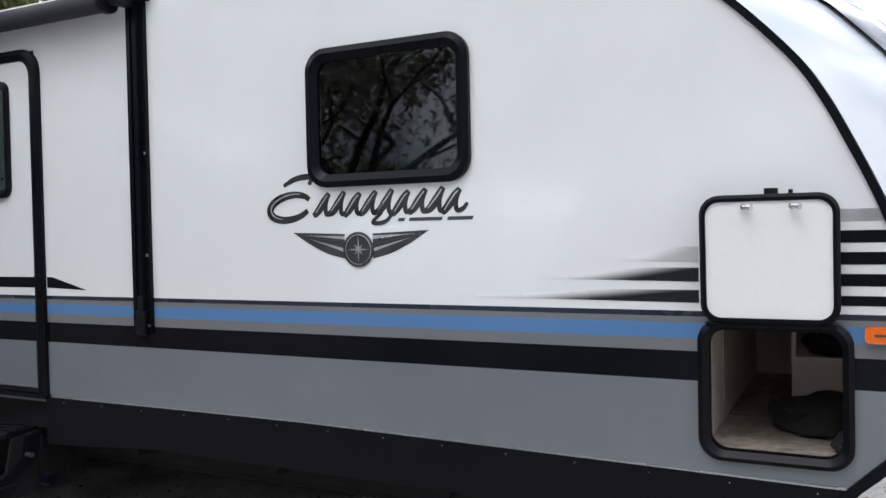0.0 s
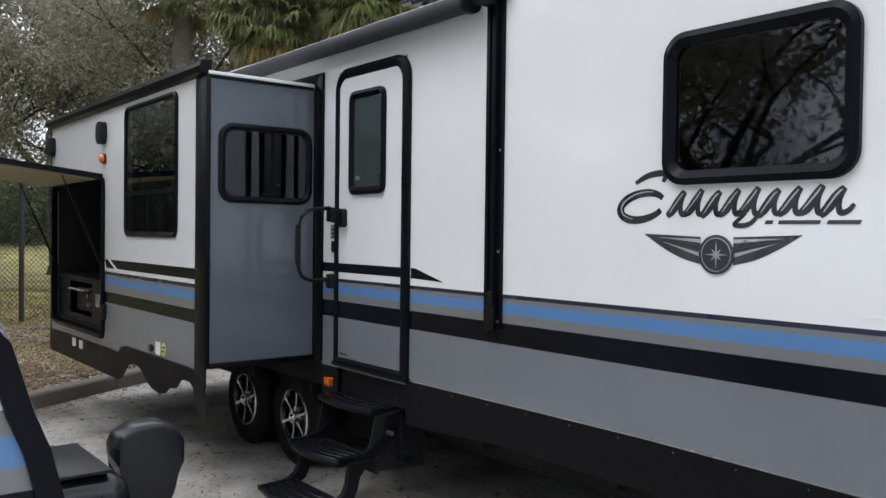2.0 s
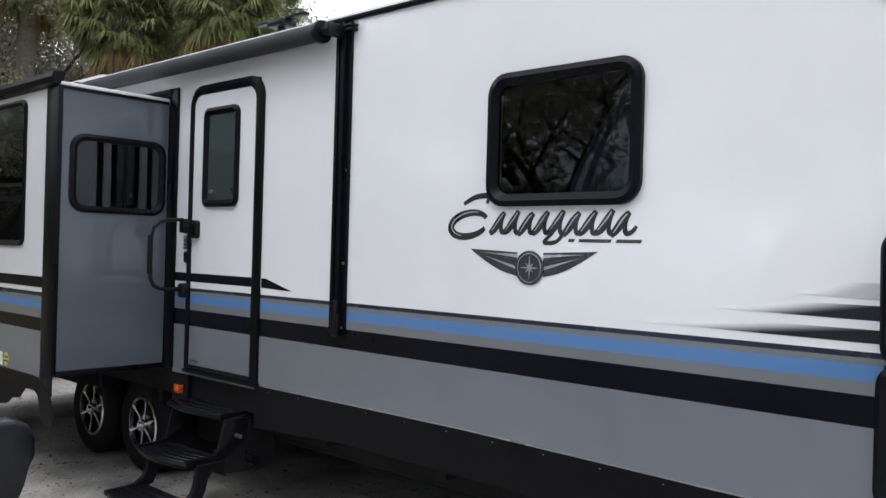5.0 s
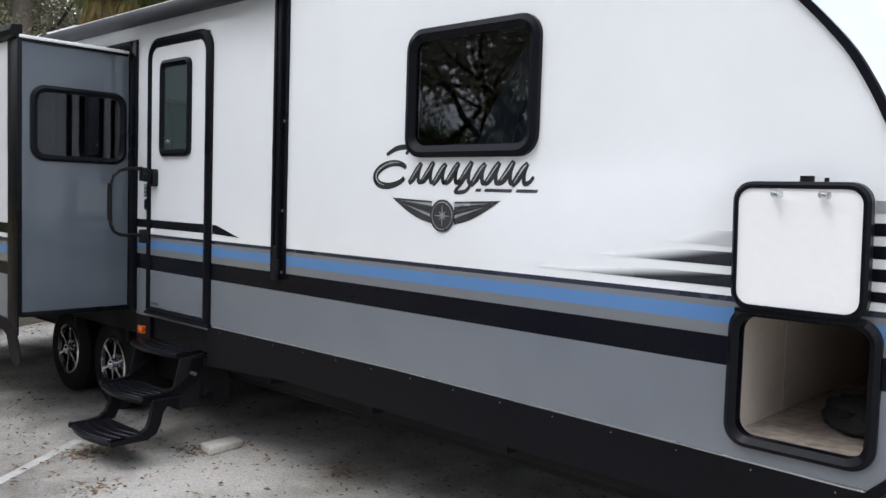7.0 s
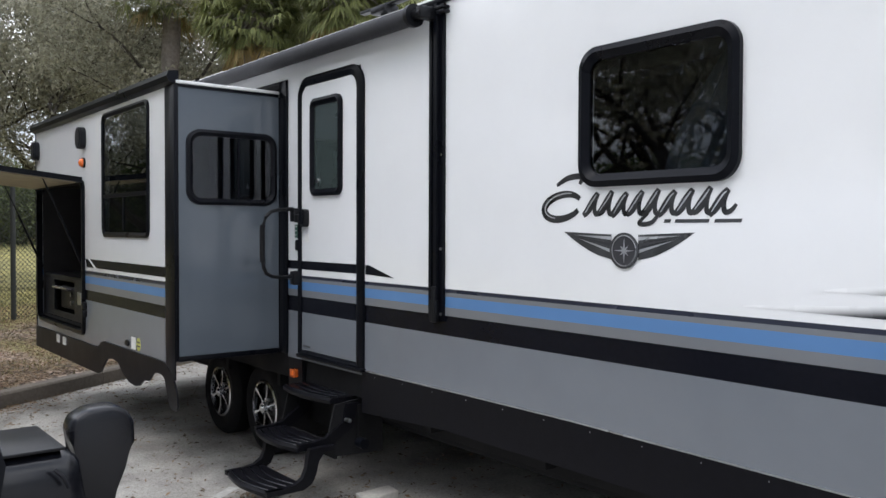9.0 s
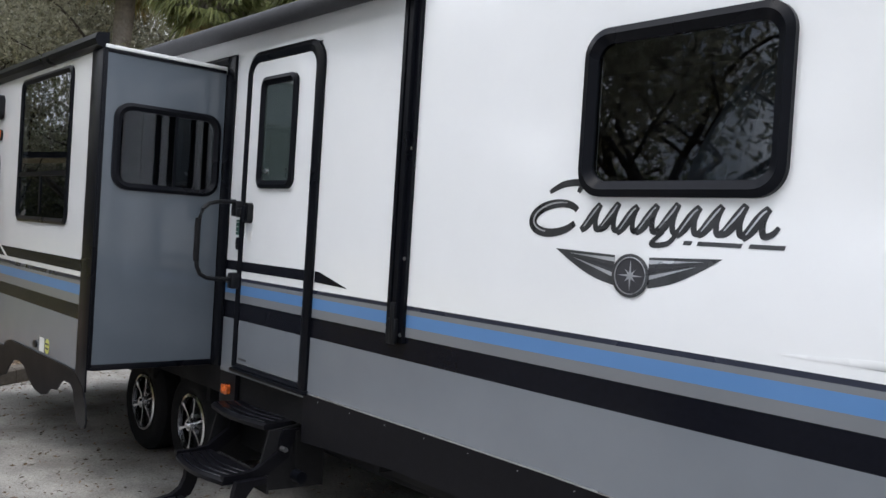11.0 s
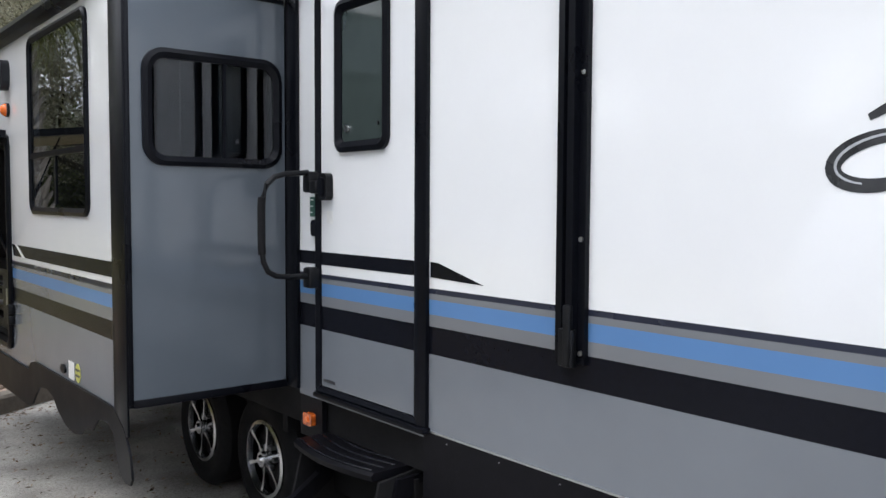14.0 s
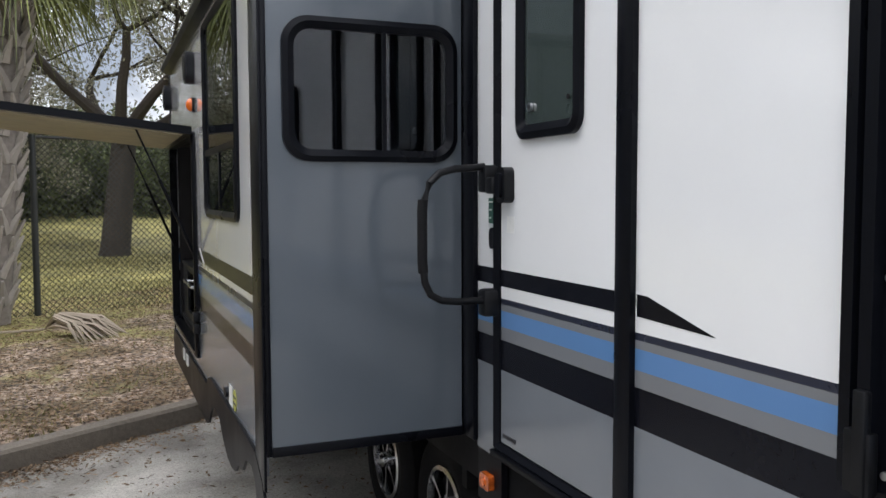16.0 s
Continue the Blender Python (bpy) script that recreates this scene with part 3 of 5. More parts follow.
part("rear_skirt", box(B(), -5.06, -4.855, W + 0.004, W + 0.03, 0.70, ZB + 0.03), M_SKIRT, trailer, "black skirt panel beside the steps")
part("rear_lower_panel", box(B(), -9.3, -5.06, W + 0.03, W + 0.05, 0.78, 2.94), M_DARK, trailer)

# chassis, axles and stabiliser
for y in (3.35, 5.1):
    part("chassis_rail", box(B(), -9.2, 0.9, y, y + 0.07, 0.56, 0.74, 0.004), M_DARK, trailer)
for k in range(9):
    part("outrigger", box(B(), -0.6 - 0.95 * k, -0.55 - 0.95 * k, W + 0.06, 3.35, 0.64, 0.74), M_DARK, trailer)
for x in (-5.63, -6.49):
    part("axle", cyl(B(), (x, 3.2, 0.42), (x, 5.3, 0.42), 0.035, 12), M_SKIRT, trailer)
part("wheel_well", box(B(), -6.95, -4.99, 3.42, 3.45, 0.3, 0.93), M_DARK, trailer)
bm = B()
box(bm, -1.15, -0.45, 3.5, 3.56, 0.2, 0.25, 0.005)
tube(bm, [(-1.1, 3.53, 0.22), (-0.4, 3.53, 0.62)], 0.02, 8)
box(bm, -1.35, -1.0, 3.42, 3.62, G, G + 0.03, 0.004)
tube(bm, [(-1.17, 3.53, G + 0.03), (-1.12, 3.53, 0.24)], 0.02, 8)
part("stabiliser_jack", bm, M_SKIRT, trailer, "black stabiliser jack under the frame")


def wheel(x, y, z, parent):
    R, w, rim = 0.375, 0.22, 0.215
    bm = B()
    prof = [(rim - 0.005, 0.02), (rim + 0.02, 0.0), (R - 0.07, -0.012), (R - 0.025, 0.008), (R, 0.035), (R, w - 0.035), (R - 0.025, w - 0.008), (rim, w)]
    loops = [[bm.verts.new((x + r * math.cos(a), y + d, z + r * math.sin(a))) for a in [k * math.tau / 48 for k in range(48)]] for r, d in prof]
    for A, C in zip(loops, loops[1:]):
        for k in range(48):
            bm.faces.new((A[k], A[(k + 1) % 48], C[(k + 1) % 48], C[k]))
    wh = part("wheel", bm, M_RUBBER, parent, "black tyre on an alloy wheel")
    wh.name = "wheel"
    bm = B()
    for r0, d0, r1, d1 in ((rim + 0.004, 0.0, rim - 0.016, -0.006), (rim - 0.014, -0.006, rim - 0.02, 0.03)):
        A = [bm.verts.new((x + r0 * math.cos(k * math.tau / 48), y + d0, z + r0 * math.sin(k * math.tau / 48))) for k in range(48)]
        C = [bm.verts.new((x + r1 * math.cos(k * math.tau / 48), y + d1, z + r1 * math.sin(k * math.tau / 48))) for k in range(48)]
        for k in range(48):
            bm.faces.new((A[k], A[(k + 1) % 48], C[(k + 1) % 48], C[k]))
    part("rim_lip", bm, M_CHROME, wh, "bright machined rim lip")
    part("rim_dish", cyl(B(), (x, y + 0.07, z), (x, y + 0.09, z), rim - 0.012, 40), M_RIMBLACK, wh)
    for k in range(6):
        a = k * math.tau / 6 + 0.35
        c, s = math.cos(a), math.sin(a)
        bm = B()
        secs = []
        for r, hw, d in ((0.045, 0.012, 0.004), (0.1, 0.007, 0.008), (0.16, 0.008, 0.006), (rim - 0.016, 0.014, 0.0)):
            secs.append([bm.verts.new((x + c * r - s * h, y + dd, z + s * r + c * h)) for h, dd in ((-hw, d), (hw, d), (hw, d + 0.035), (-hw, d + 0.035))])
        for A, C in zip(secs, secs[1:]):
            for q in range(4):
                bm.faces.new((A[q], A[(q + 1) % 4], C[(q + 1) % 4], C[q]))
        part("spoke", bm, M_CHROME, wh)
    bm = B()
    cyl(bm, (x, y + 0.03, z), (x, y - 0.02, z), 0.05, 24, 0.042)
    cyl(bm, (x, y - 0.02, z), (x, y - 0.035, z), 0.03, 20, 0.02)
    part("hub_cap", bm, M_CHROME, wh, "chrome hub cap")
    for k in range(6):
        a = k * math.tau / 6
        part("lug_nut", cyl(B(), (x + 0.07 * math.cos(a), y + 0.02, z + 0.07 * math.sin(a)), (x + 0.07 * math.cos(a), y + 0.05, z + 0.07 * math.sin(a)), 0.011, 6), M_STEEL, wh)


wheel(-5.63, 3.19, 0.41, trailer)
wheel(-6.49, 3.19, 0.41, trailer)


# ---- windows ----
def window(parent, name, plane, d, out, u0, u1, v0, v1, frame_w, r, depth=0.03, glass=None, label="", bars=()):
    """A framed pane set in a wall; out is -1 or +1: the way the wall faces along its axis."""
    outer, inner = rrect(u0, u1, v0, v1, r), rrect(u0 + frame_w, u1 - frame_w, v0 + frame_w, v1 - frame_w, max(r - frame_w * 0.7, 0.01))
    fr = part(name, ring(B(), outer, inner, plane, d + out * depth, d - out * 0.01, d + out * depth * 0.35), M_TRIM, parent, label)
    if parent.type != "EMPTY":
        fr_kids = parent
    else:
        fr_kids = fr
    e = frame_w - 0.004
    part("pane", prism(B(), rrect(u0 + e, u1 - e, v0 + e, v1 - e, max(r - frame_w * 0.7, 0.01)), plane, d + out * 0.004, d), glass or M_GLASS, fr_kids, "dark tinted glass")
    bead = rrect(u0 + frame_w - 0.012, u1 - frame_w + 0.012, v0 + frame_w - 0.012, v1 - frame_w + 0.012, max(r - frame_w * 0.6, 0.012))
    part("glazing_bead", tube(B(), [lift(plane, d + out * (depth * 0.45), u, v) for u, v in bead], 0.004, 6, True), M_GREYPL, fr_kids)
    for b in bars:
        part("glazing_bar", box(B(), *b), M_TRIM, fr_kids)
    return fr


front_window = window(trailer, "front_window", "y", W, -1, -2.170, -1.334, 2.052, 2.694, 0.06, 0.105, 0.035, label="large tinted window in a thick black rounded frame")
# curtain and a small box behind the front window
bm = B()
cols = []
for i in range(22):
    f = i / 21
    cols.append([bm.verts.new((-1.385 - 0.36 * f * (1 - 0.85 * g ** 1.3), 3.165 + 0.014 * math.sin(i * 1.4), 2.1 + 0.5 * g)) for g in np.linspace(0, 1, 8)])
for A, C in zip(cols, cols[1:]):
    for k in range(7):
        bm.faces.new((A[k], A[k + 1], C[k + 1], C[k]))
part("curtain", bm, M_DRAPE, front_window, "grey gathered curtain")
part("night_stand", box(B(), -1.92, -1.8, 3.3, 3.4, 2.0, 2.22, 0.005), M_CURTAIN, front_window)

# ---- entry door ----
dx0, dx1, dz0, dz1 = -4.842, -4.105, 0.978, 2.872
bm = B()
sheet_with_holes(bm, [dx0 + 0.004, -4.668, -4.312, dx1 - 0.004], [1.518, 2.115, 2.735, dz1 - 0.004], [(-4.668, -4.312, 2.115, 2.735)], d=W - 0.006, thick=0.04)
door = part("entry_door", bm, M_WHITE, trailer, "closed white entry door with the stripes running across it", smooth=False)
for nm, a, c, m in (("door_lower_panel", dz0 + 0.004, 1.253, M_GREY), ("door_black_stripe", 1.253, 1.365, M_BLACKV), ("door_grey_stripe", 1.365, 1.413, M_GREY2), ("door_blue_stripe", 1.413, 1.473, M_BLUE), ("door_thin_grey_stripe", 1.473, 1.497, M_GREY2), ("door_navy_stripe", 1.497, 1.518, M_NAVY)):
    part(nm, box(B(), dx0 + 0.004, dx1 - 0.004, W - 0.006, W + 0.034, a, c), m, door, smooth=False)
outer, inner = rrect(-4.878, -4.02, 0.945, 2.932, (0.01, 0.14, 0.14, 0.01)), rrect(dx0, dx1, dz0, dz1, (0.006, 0.095, 0.095, 0.006))
part("door_frame", ring(B(), outer, inner, "y", W - 0.028, W + 0.01, W - 0.012), M_TRIM, trailer, "black rounded door frame")
part("door_sill", box(B(), -4.87, -4.01, W - 0.04, W + 0.02, 0.928, 0.952, 0.005), M_TRIM, trailer)
window(door, "door_window", "y", W - 0.006, -1, -4.698, -4.282, 2.085, 2.765, 0.048, 0.06, 0.028, M_DOORGLASS, "narrow frosted window in a black frame")
part("window_latch", cyl(B(), (-4.603, W - 0.012, 2.19), (-4.603, W - 0.022, 2.19), 0.014, 14), M_STEEL, door, "small round bright label in the glass")
part("window_latch", cyl(B(), (-4.36, W - 0.012, 2.2), (-4.36, W - 0.018, 2.2), 0.008, 12), M_GREYPL, door)
bm = B()
prism(bm, rrect(-4.805, -4.735, 1.868, 1.995, 0.025), "y", W - 0.045, W - 0.006)
part("door_handle", bm, M_PLASTIC, door, "black latch handle")
part("handle_paddle", prism(B(), rrect(-4.788, -4.752, 1.885, 1.975, 0.016), "y", W - 0.058, W - 0.044), M_TRIM, door)
part("door_plate", box(B(), -4.82, -4.72, W - 0.0085, W - 0.006, 1.005, 1.018), M_INK, door)
part("door_notice", box(B(), -4.79, -4.735, W - 0.0075, W - 0.006, 1.76, 1.82), M_LABEL, door)
# keypad, lock and grab rail
part("keypad_label", prism(B(), rrect(-4.95, -4.885, 1.79, 1.885, 0.004), "y", W - 0.004, W), M_GREENLABEL, trailer, "dark green printed label")
for k in range(3):
    part("label_mark", box(B(), -4.943, -4.915 - 0.006 * k, W - 0.0055, W - 0.004, 1.868 - 0.03 * k, 1.873 - 0.03 * k), M_LABEL, trailer)
part("dead_bolt", prism(B(), rrect(-4.932, -4.888, 1.695, 1.775, 0.021), "y", W - 0.012, W), M_TRIM, trailer, "black oval lock cover")
rail = part("grab_rail", tube(B(), [(-4.87, 3.04, 2.0), (-4.87, 3.0, 1.995), (-4.87, 2.92, 1.99), (-4.87, 2.865, 1.975), (-4.87, 2.825, 1.94), (-4.87, 2.806, 1.88), (-4.87, 2.80, 1.8), (-4.87, 2.80, 1.64), (-4.87, 2.806, 1.585), (-4.87, 2.828, 1.54), (-4.87, 2.87, 1.517), (-4.87, 2.93, 1.51), (-4.87, 3.0, 1.51), (-4.87, 3.05, 1.51)], 0.0135, 12), M_PLASTIC, trailer, "black folding grab rail beside the door")
part("grip", tube(B(), [(-4.87, 2.80, 1.88), (-4.87, 2.797, 1.84), (-4.87, 2.797, 1.66), (-4.87, 2.80, 1.62)], 0.018, 12), M_RUBBER, rail, "ribbed foam grip")
for z, h in ((1.955, 0.1), (1.5, 0.1)):
    part("bracket", box(B(), -4.91, -4.845, 3.03, W, z - h / 2, z + h / 2, 0.012), M_PLASTIC, rail)
part("rail_latch", box(B(), -4.85, -4.79, 3.03, 3.075, 1.9, 1.96, 0.01), M_PLASTIC, rail)

# ---- printed graphics ----
D1 = W - 0.0016
strip("pointed_stripe", [(-4.012, 1.563), (-3.694, 1.553), (-3.967, 1.623), (-4.012, 1.624)], D1, M_BLACKV, trailer, "black pointed stripe end")
strip("upper_black_stripe", rect(-5.06, -4.876, 1.563, 1.624), D1, M_BLACKV, trailer)
strip("door_upper_stripe", rect(dx0 + 0.004, dx1 - 0.004, 1.563, 1.624), W - 0.0076, M_BLACKV, door)
for tip, z0, z1, dark in ((-1.32, 1.549, 1.597, (0.012, 0.013, 0.016)), (-1.0, 1.629, 1.682, (0.012, 0.013, 0.016)), (-0.68, 1.703, 1.762, (0.5, 0.505, 0.51))):
    end = BAG[0] - 0.03
    top = [(tip + (end - tip) * f, z0 + 0.012 + (z1 - z0 - 0.012) * min(1, f * 1.6) ** 0.8) for f in np.linspace(0, 1, 11)]
    strip("fading_streak", [(tip, z0 + 0.008), (end, z0), *top[::-1]], D1, streak_mat("streak_vinyl", tip, end + 0.02, z0, z1, dark), trailer, "black streak fading into the white wall")
for z0, z1, m in ((1.548, 1.583, M_BLACKV), (1.617, 1.66, M_BLACKV), (1.693, 1.737, M_BLACKV), (1.77, 1.813, M_BLACKV), (1.845, 1.888, M_SILVER)):
    strip("front_stripe", [(0.07, z0), (nose(z0) - 0.016, z0), (nose(z1) - 0.016, z1), (0.07, z1)], D1, m, trailer)
for k, (xa, xb, za, zb) in enumerate(((-1.2, -0.42, 2.93, 2.762), (-0.86, -0.5, 2.87, 2.83))):
    strip("silver_streak", [(xa, za), (xb, zb), (xb - 0.05, zb + 0.03)], D1, M_SILVER, trailer, "silver streak")

# lettering-like swashes of the maker's mark, and its winged compass badge
def swash(pts, w, depth, m):
    """A flat brush stroke along points (x, z) with changing width."""
    bm = B()
    L, R = [], []
    n = len(pts)
    for i, (x, z) in enumerate(pts):
        a, c = pts[max(i - 1, 0)], pts[min(i + 1, n - 1)]
        t = Vector((c[0] - a[0], c[1] - a[1])).normalized()
        h = w * (0.35 + 0.65 * math.sin(math.pi * (0.12 + 0.76 * i / (n - 1))))
        L.append((x - t.y * h, z + t.x * h))
        R.append((x + t.y * h, z - t.x * h))
    loops = [[bm.verts.new((x, d, z)) for x, z in L + R[::-1]] for d in (D1 - depth, D1 - depth + 0.0016)]
    k = len(loops[0])
    for i in range(n - 1):
        for lp in loops:
            bm.faces.new((lp[i], lp[i + 1], lp[k - 2 - i], lp[k - 1 - i]))
    for i in range(k):
        bm.faces.new((loops[0][i], loops[0][(i + 1) % k], loops[1][(i + 1) % k], loops[1][i]))
    return part("mark_stroke", bm, m, trailer, smooth=False)


M_MARK = mat("mark_print", (0.014, 0.0145, 0.016), 0.3, 0.2, vary=0.6, grain=14, blotch=9, tint2=(0.06, 0.061, 0.064))
loop = [(-2.29 + 0.115 * math.cos(a) + 0.03 * math.sin(a), 1.966 + 0.06 * math.sin(a)) for a in np.linspace(0.6, 6.0, 30)]
swash(loop, 0.02, 0.0, M_MARK)
swash(curve([(-2.325, 2.07), (-2.25, 2.102), (-2.165, 2.106), (-2.178, 2.07)]), 0.014, 0.0, M_MARK)
swash([(x + 0.006, z + 0.004) for x, z in loop[4:22]], 0.0035, 0.001, M_SILVER)
for k, x in enumerate((-2.115, -2.03, -1.945, -1.86, -1.775, -1.69, -1.605, -1.52, -1.44)):
    lift_k = 0.006 * math.sin(k * 2.1)
    swash(curve([(x - 0.04, 1.922 + lift_k), (x - 0.012, 1.945), (x + 0.022, 1.99), (x + 0.05, 2.026 + lift_k)], 6), 0.0195, 0.0002 * (k % 2), M_MARK)
    swash(curve([(x - 0.026, 1.937 + lift_k), (x + 0.022, 1.996), (x + 0.042, 2.018 + lift_k)], 6), 0.0032, 0.0012, M_SILVER)
    swash(curve([(x + 0.05, 2.022 + lift_k), (x + 0.03, 1.97), (x + 0.034, 1.93), (x + 0.062, 1.935), (x + 0.085, 1.96)], 6), 0.0115, 0.0004, M_MARK)
swash(curve([(-1.71, 1.95), (-1.76, 1.89), (-1.83, 1.885), (-1.78, 1.93)], 8), 0.01, 0.0008, M_MARK)
for xa, xb in ((-1.70, -1.662), (-1.645, -1.475), (-1.455, -1.328)):
    strip("name_bar", [(xa, 1.887), (xb - 0.006, 1.887), (xb, 1.902), (xa + 0.006, 1.902)], D1, M_SILVERD, trailer, "small dark bar of lettering")
wing = curve([(-2.275, 1.846), (-2.18, 1.79), (-2.08, 1.745), (-1.985, 1.722)], 5)
for sgn in (1, -1):
    mx = lambda x: x if sgn == 1 else -1.909 * 2 - x
    strip("badge_wing", [(mx(x), z) for x, z in wing + [(-1.985, 1.835)]], D1, M_SILVERD, trailer, "winged silver and black badge")
    for f, m in ((0.2, M_SILVER), (0.5, M_INK), (0.78, M_SILVER)):
        strip("badge_feather", [(mx(-2.22 + 0.05 * f), 1.838 - 0.03 * f), (mx(-1.985), 1.826 - 0.1 * f + 0.02), (mx(-1.985), 1.81 - 0.1 * f + 0.02)], D1 - 0.0008, m, trailer)
disc = part("badge_disc", cyl(B(), (-1.909, W, 1.763), (-1.909, W - 0.004, 1.763), 0.079, 40), M_INK, trailer, "round compass badge")
part("badge_ring", ring(B(), [(-1.909 + 0.081 * math.cos(a), 1.763 + 0.081 * math.sin(a)) for a in np.linspace(0, math.tau, 40, endpoint=False)], [(-1.909 + 0.07 * math.cos(a), 1.763 + 0.07 * math.sin(a)) for a in np.linspace(0, math.tau, 40, endpoint=False)], "y", W - 0.008, W - 0.003), M_SILVERD, disc)
part("badge_inner_ring", ring(B(), [(-1.909 + 0.07 * math.cos(a), 1.763 + 0.07 * math.sin(a)) for a in np.linspace(0, math.tau, 40, endpoint=False)], [(-1.909 + 0.066 * math.cos(a), 1.763 + 0.066 * math.sin(a)) for a in np.linspace(0, math.tau, 40, endpoint=False)], "y", W - 0.0075, W - 0.003), M_SILVER, disc)
star = [(-1.909 + r * math.cos(a), 1.763 + r * math.sin(a)) for a, r in zip([k * math.tau / 16 for k in range(16)], [0.056, 0.011, 0.032, 0.011] * 4)]
strip("badge_star", star, W - 0.0056, M_SILVER, disc)

# ---- slide-out ----
SX, SY, SR = -5.158, 2.286, -9.13     # side face, front face, rear end
KIT = (-9.04, -7.36, 0.905, 2.275)
RWIN = (-6.76, -5.7, 1.82, 2.77)
bm = B()
sheet_with_holes(bm, [SR, *KIT[:2], *RWIN[:2], -5.325], [1.476, *[z for z in (*KIT[2:], *RWIN[2:]) if z > 1.48], 2.855], [KIT, RWIN], d=SY, thick=0.04)
slide = part("slide_out", bm, M_WHITE, trailer, "extended slide-out room with white and striped front wall", smooth=False)
for nm, z0, z1, m in (("lower_panel", 0.80, 1.213, M_GREY), ("black_band", 1.213, 1.303, M_BLACKV), ("grey_band", 1.303, 1.363, M_GREY2), ("blue_band", 1.363, 1.426, M_BLUE), ("thin_grey_band", 1.426, 1.449, M_GREY2), ("navy_band", 1.449, 1.476, M_NAVY)):
    if z0 < KIT[2]:
        part(nm, sheet_with_holes(B(), [SR, *KIT[:2], -5.325], [z0, KIT[2], z1], [KIT], d=SY, thick=0.04), m, slide, smooth=False)
    else:
        for a, b in ((SR, KIT[0]), (KIT[1], -5.325)):
            part(nm, box(B(), a, b, SY, SY + 0.04, z0, z1), m, slide, smooth=False)
strip("upper_black_stripe", [(-7.29, 1.507), (-5.325, 1.507), (-5.325, 1.58), (-7.33, 1.58)], SY - 0.0016, M_BLACKV, slide)
strip("white_slash", [(-7.06, 1.507), (-7.0, 1.507), (-7.2, 1.582), (-7.25, 1.582)], SY - 0.003, M_LABEL, slide)
# side face towards the door, with its window
SW = (2.395, 3.02, 2.055, 2.52)
part("side_panel", sheet_with_holes(B(), [SY + 0.002, SW[0], SW[1], W - 0.025], [0.96, SW[2], SW[3], 2.835], [SW], plane="x", d=SX, thick=-0.04), M_GREYSHADE, slide, "glossy grey side panel, its shade put into the colour", smooth=False)
part("corner_trim", box(B(), -5.328, SX + 0.012, SY - 0.012, SY - 0.001, 0.80, 2.86, 0.003), M_TRIM, slide, "wide black corner trim")
part("corner_trim", box(B(), SX - 0.03, SX + 0.011, SY - 0.001, SY + 0.02, 0.93, 2.86, 0.003), M_TRIM, slide)
part("bottom_trim", box(B(), SX - 0.02, SX + 0.008, SY + 0.02, W - 0.02, 0.925, 0.962, 0.003), M_TRIM, slide)
part("top_drip_edge", box(B(), SX - 0.05, SX + 0.018, SY + 0.0, W - 0.03, 2.855, 2.878, 0.004), M_ROOFW, slide, "white metal drip edge")
part("top_rail", box(B(), SX - 0.04, SX + 0.012, SY + 0.02, W - 0.03, 2.835, 2.854, 0.003), M_TRIM, slide)
part("slide_roof", box(B(), SR, SX - 0.05, SY + 0.0, W + 0.1, 2.85, 2.872), M_ROOFW, slide)
part("slide_floor", box(B(), SR, SX - 0.04, SY + 0.045, W + 0.1, 0.93, 0.96), M_DARK, slide)
part("rear_end", box(B(), SR - 0.03, SR, SY - 0.006, W, 0.60, 2.86, 0.004), M_TRIM, slide)
bm = B()
a = [(SY + 0.02, 2.945), (SY - 0.05, 2.935), (SY - 0.062, 2.9), (SY - 0.05, 2.865), (SY - 0.004, 2.85), (SY + 0.02, 2.85)]
prism(bm, a, "x", SR - 0.02, SX + 0.014)
part("topper_case", bm, M_TRIM, slide, "black slide topper case along the roof edge")
part("wall_flange", box(B(), SX + 0.002, -5.05, W - 0.022, W - 0.001, 0.93, 2.95, 0.004), M_TRIM, trailer, "black slide-out flange on the wall")
part("wall_flange", box(B(), -9.0, SX + 0.002, W - 0.022, W - 0.001, 2.9, 2.95, 0.004), M_TRIM, trailer)
window(slide, "rear_window", "y", SY, -1, -6.80, -5.665, 1.782, 2.812, 0.04, 0.07, 0.02, label="tall tinted window in a thin black frame", bars=[(-6.77, -5.69, SY - 0.012, SY + 0.01, 2.105, 2.135), (-6.27, -6.24, SY - 0.01, SY + 0.008, 1.84, 2.11)])
window(slide, "side_window", "x", SX, 1, 2.362, 3.052, 2.022, 2.552, 0.045, 0.1, 0.025, label="tinted window in a black rounded frame", bars=[(SX - 0.006, SX + 0.01, 2.745, 2.76, 2.06, 2.52)])
# near-black panel added to make the slide-out's inside look unlit
part("slide_shade_panel", box(B(), -5.56, -5.54, SY + 0.05, W, 0.97, 2.83), M_DARK, slide)
for k, (y0, y1) in enumerate(((2.37, 2.49), (2.58, 2.78), (2.80, 2.84), (2.90, 2.97), (3.01, 3.06))):
    part("blind_panel", box(B(), SX - 0.1 - 0.01 * (k % 2), SX - 0.09 - 0.01 * (k % 2), y0, y1, 2.0, 2.56), M_BLIND if k == 3 else M_CURTAIN, slide, "hanging blind panel")

# skirt of the slide-out, cut out round the wheels
bm = B()
low = [(SR, 0.60), (-6.93, 0.605), (-6.84, 0.63), (-6.76, 0.70), (-6.66, 0.765), (-6.5, 0.785), (-6.38, 0.765), (-6.27, 0.70), (-6.12, 0.65), (-5.97, 0.64), (-5.86, 0.66), (-5.78, 0.71), (-5.66, 0.725), (-5.56, 0.80), (-5.42, 0.82), (-5.34, 0.78), (-5.29, 0.67), (-5.245, 0.605), (-5.18, 0.585), (-5.12, 0.59), (-5.095, 0.625)]
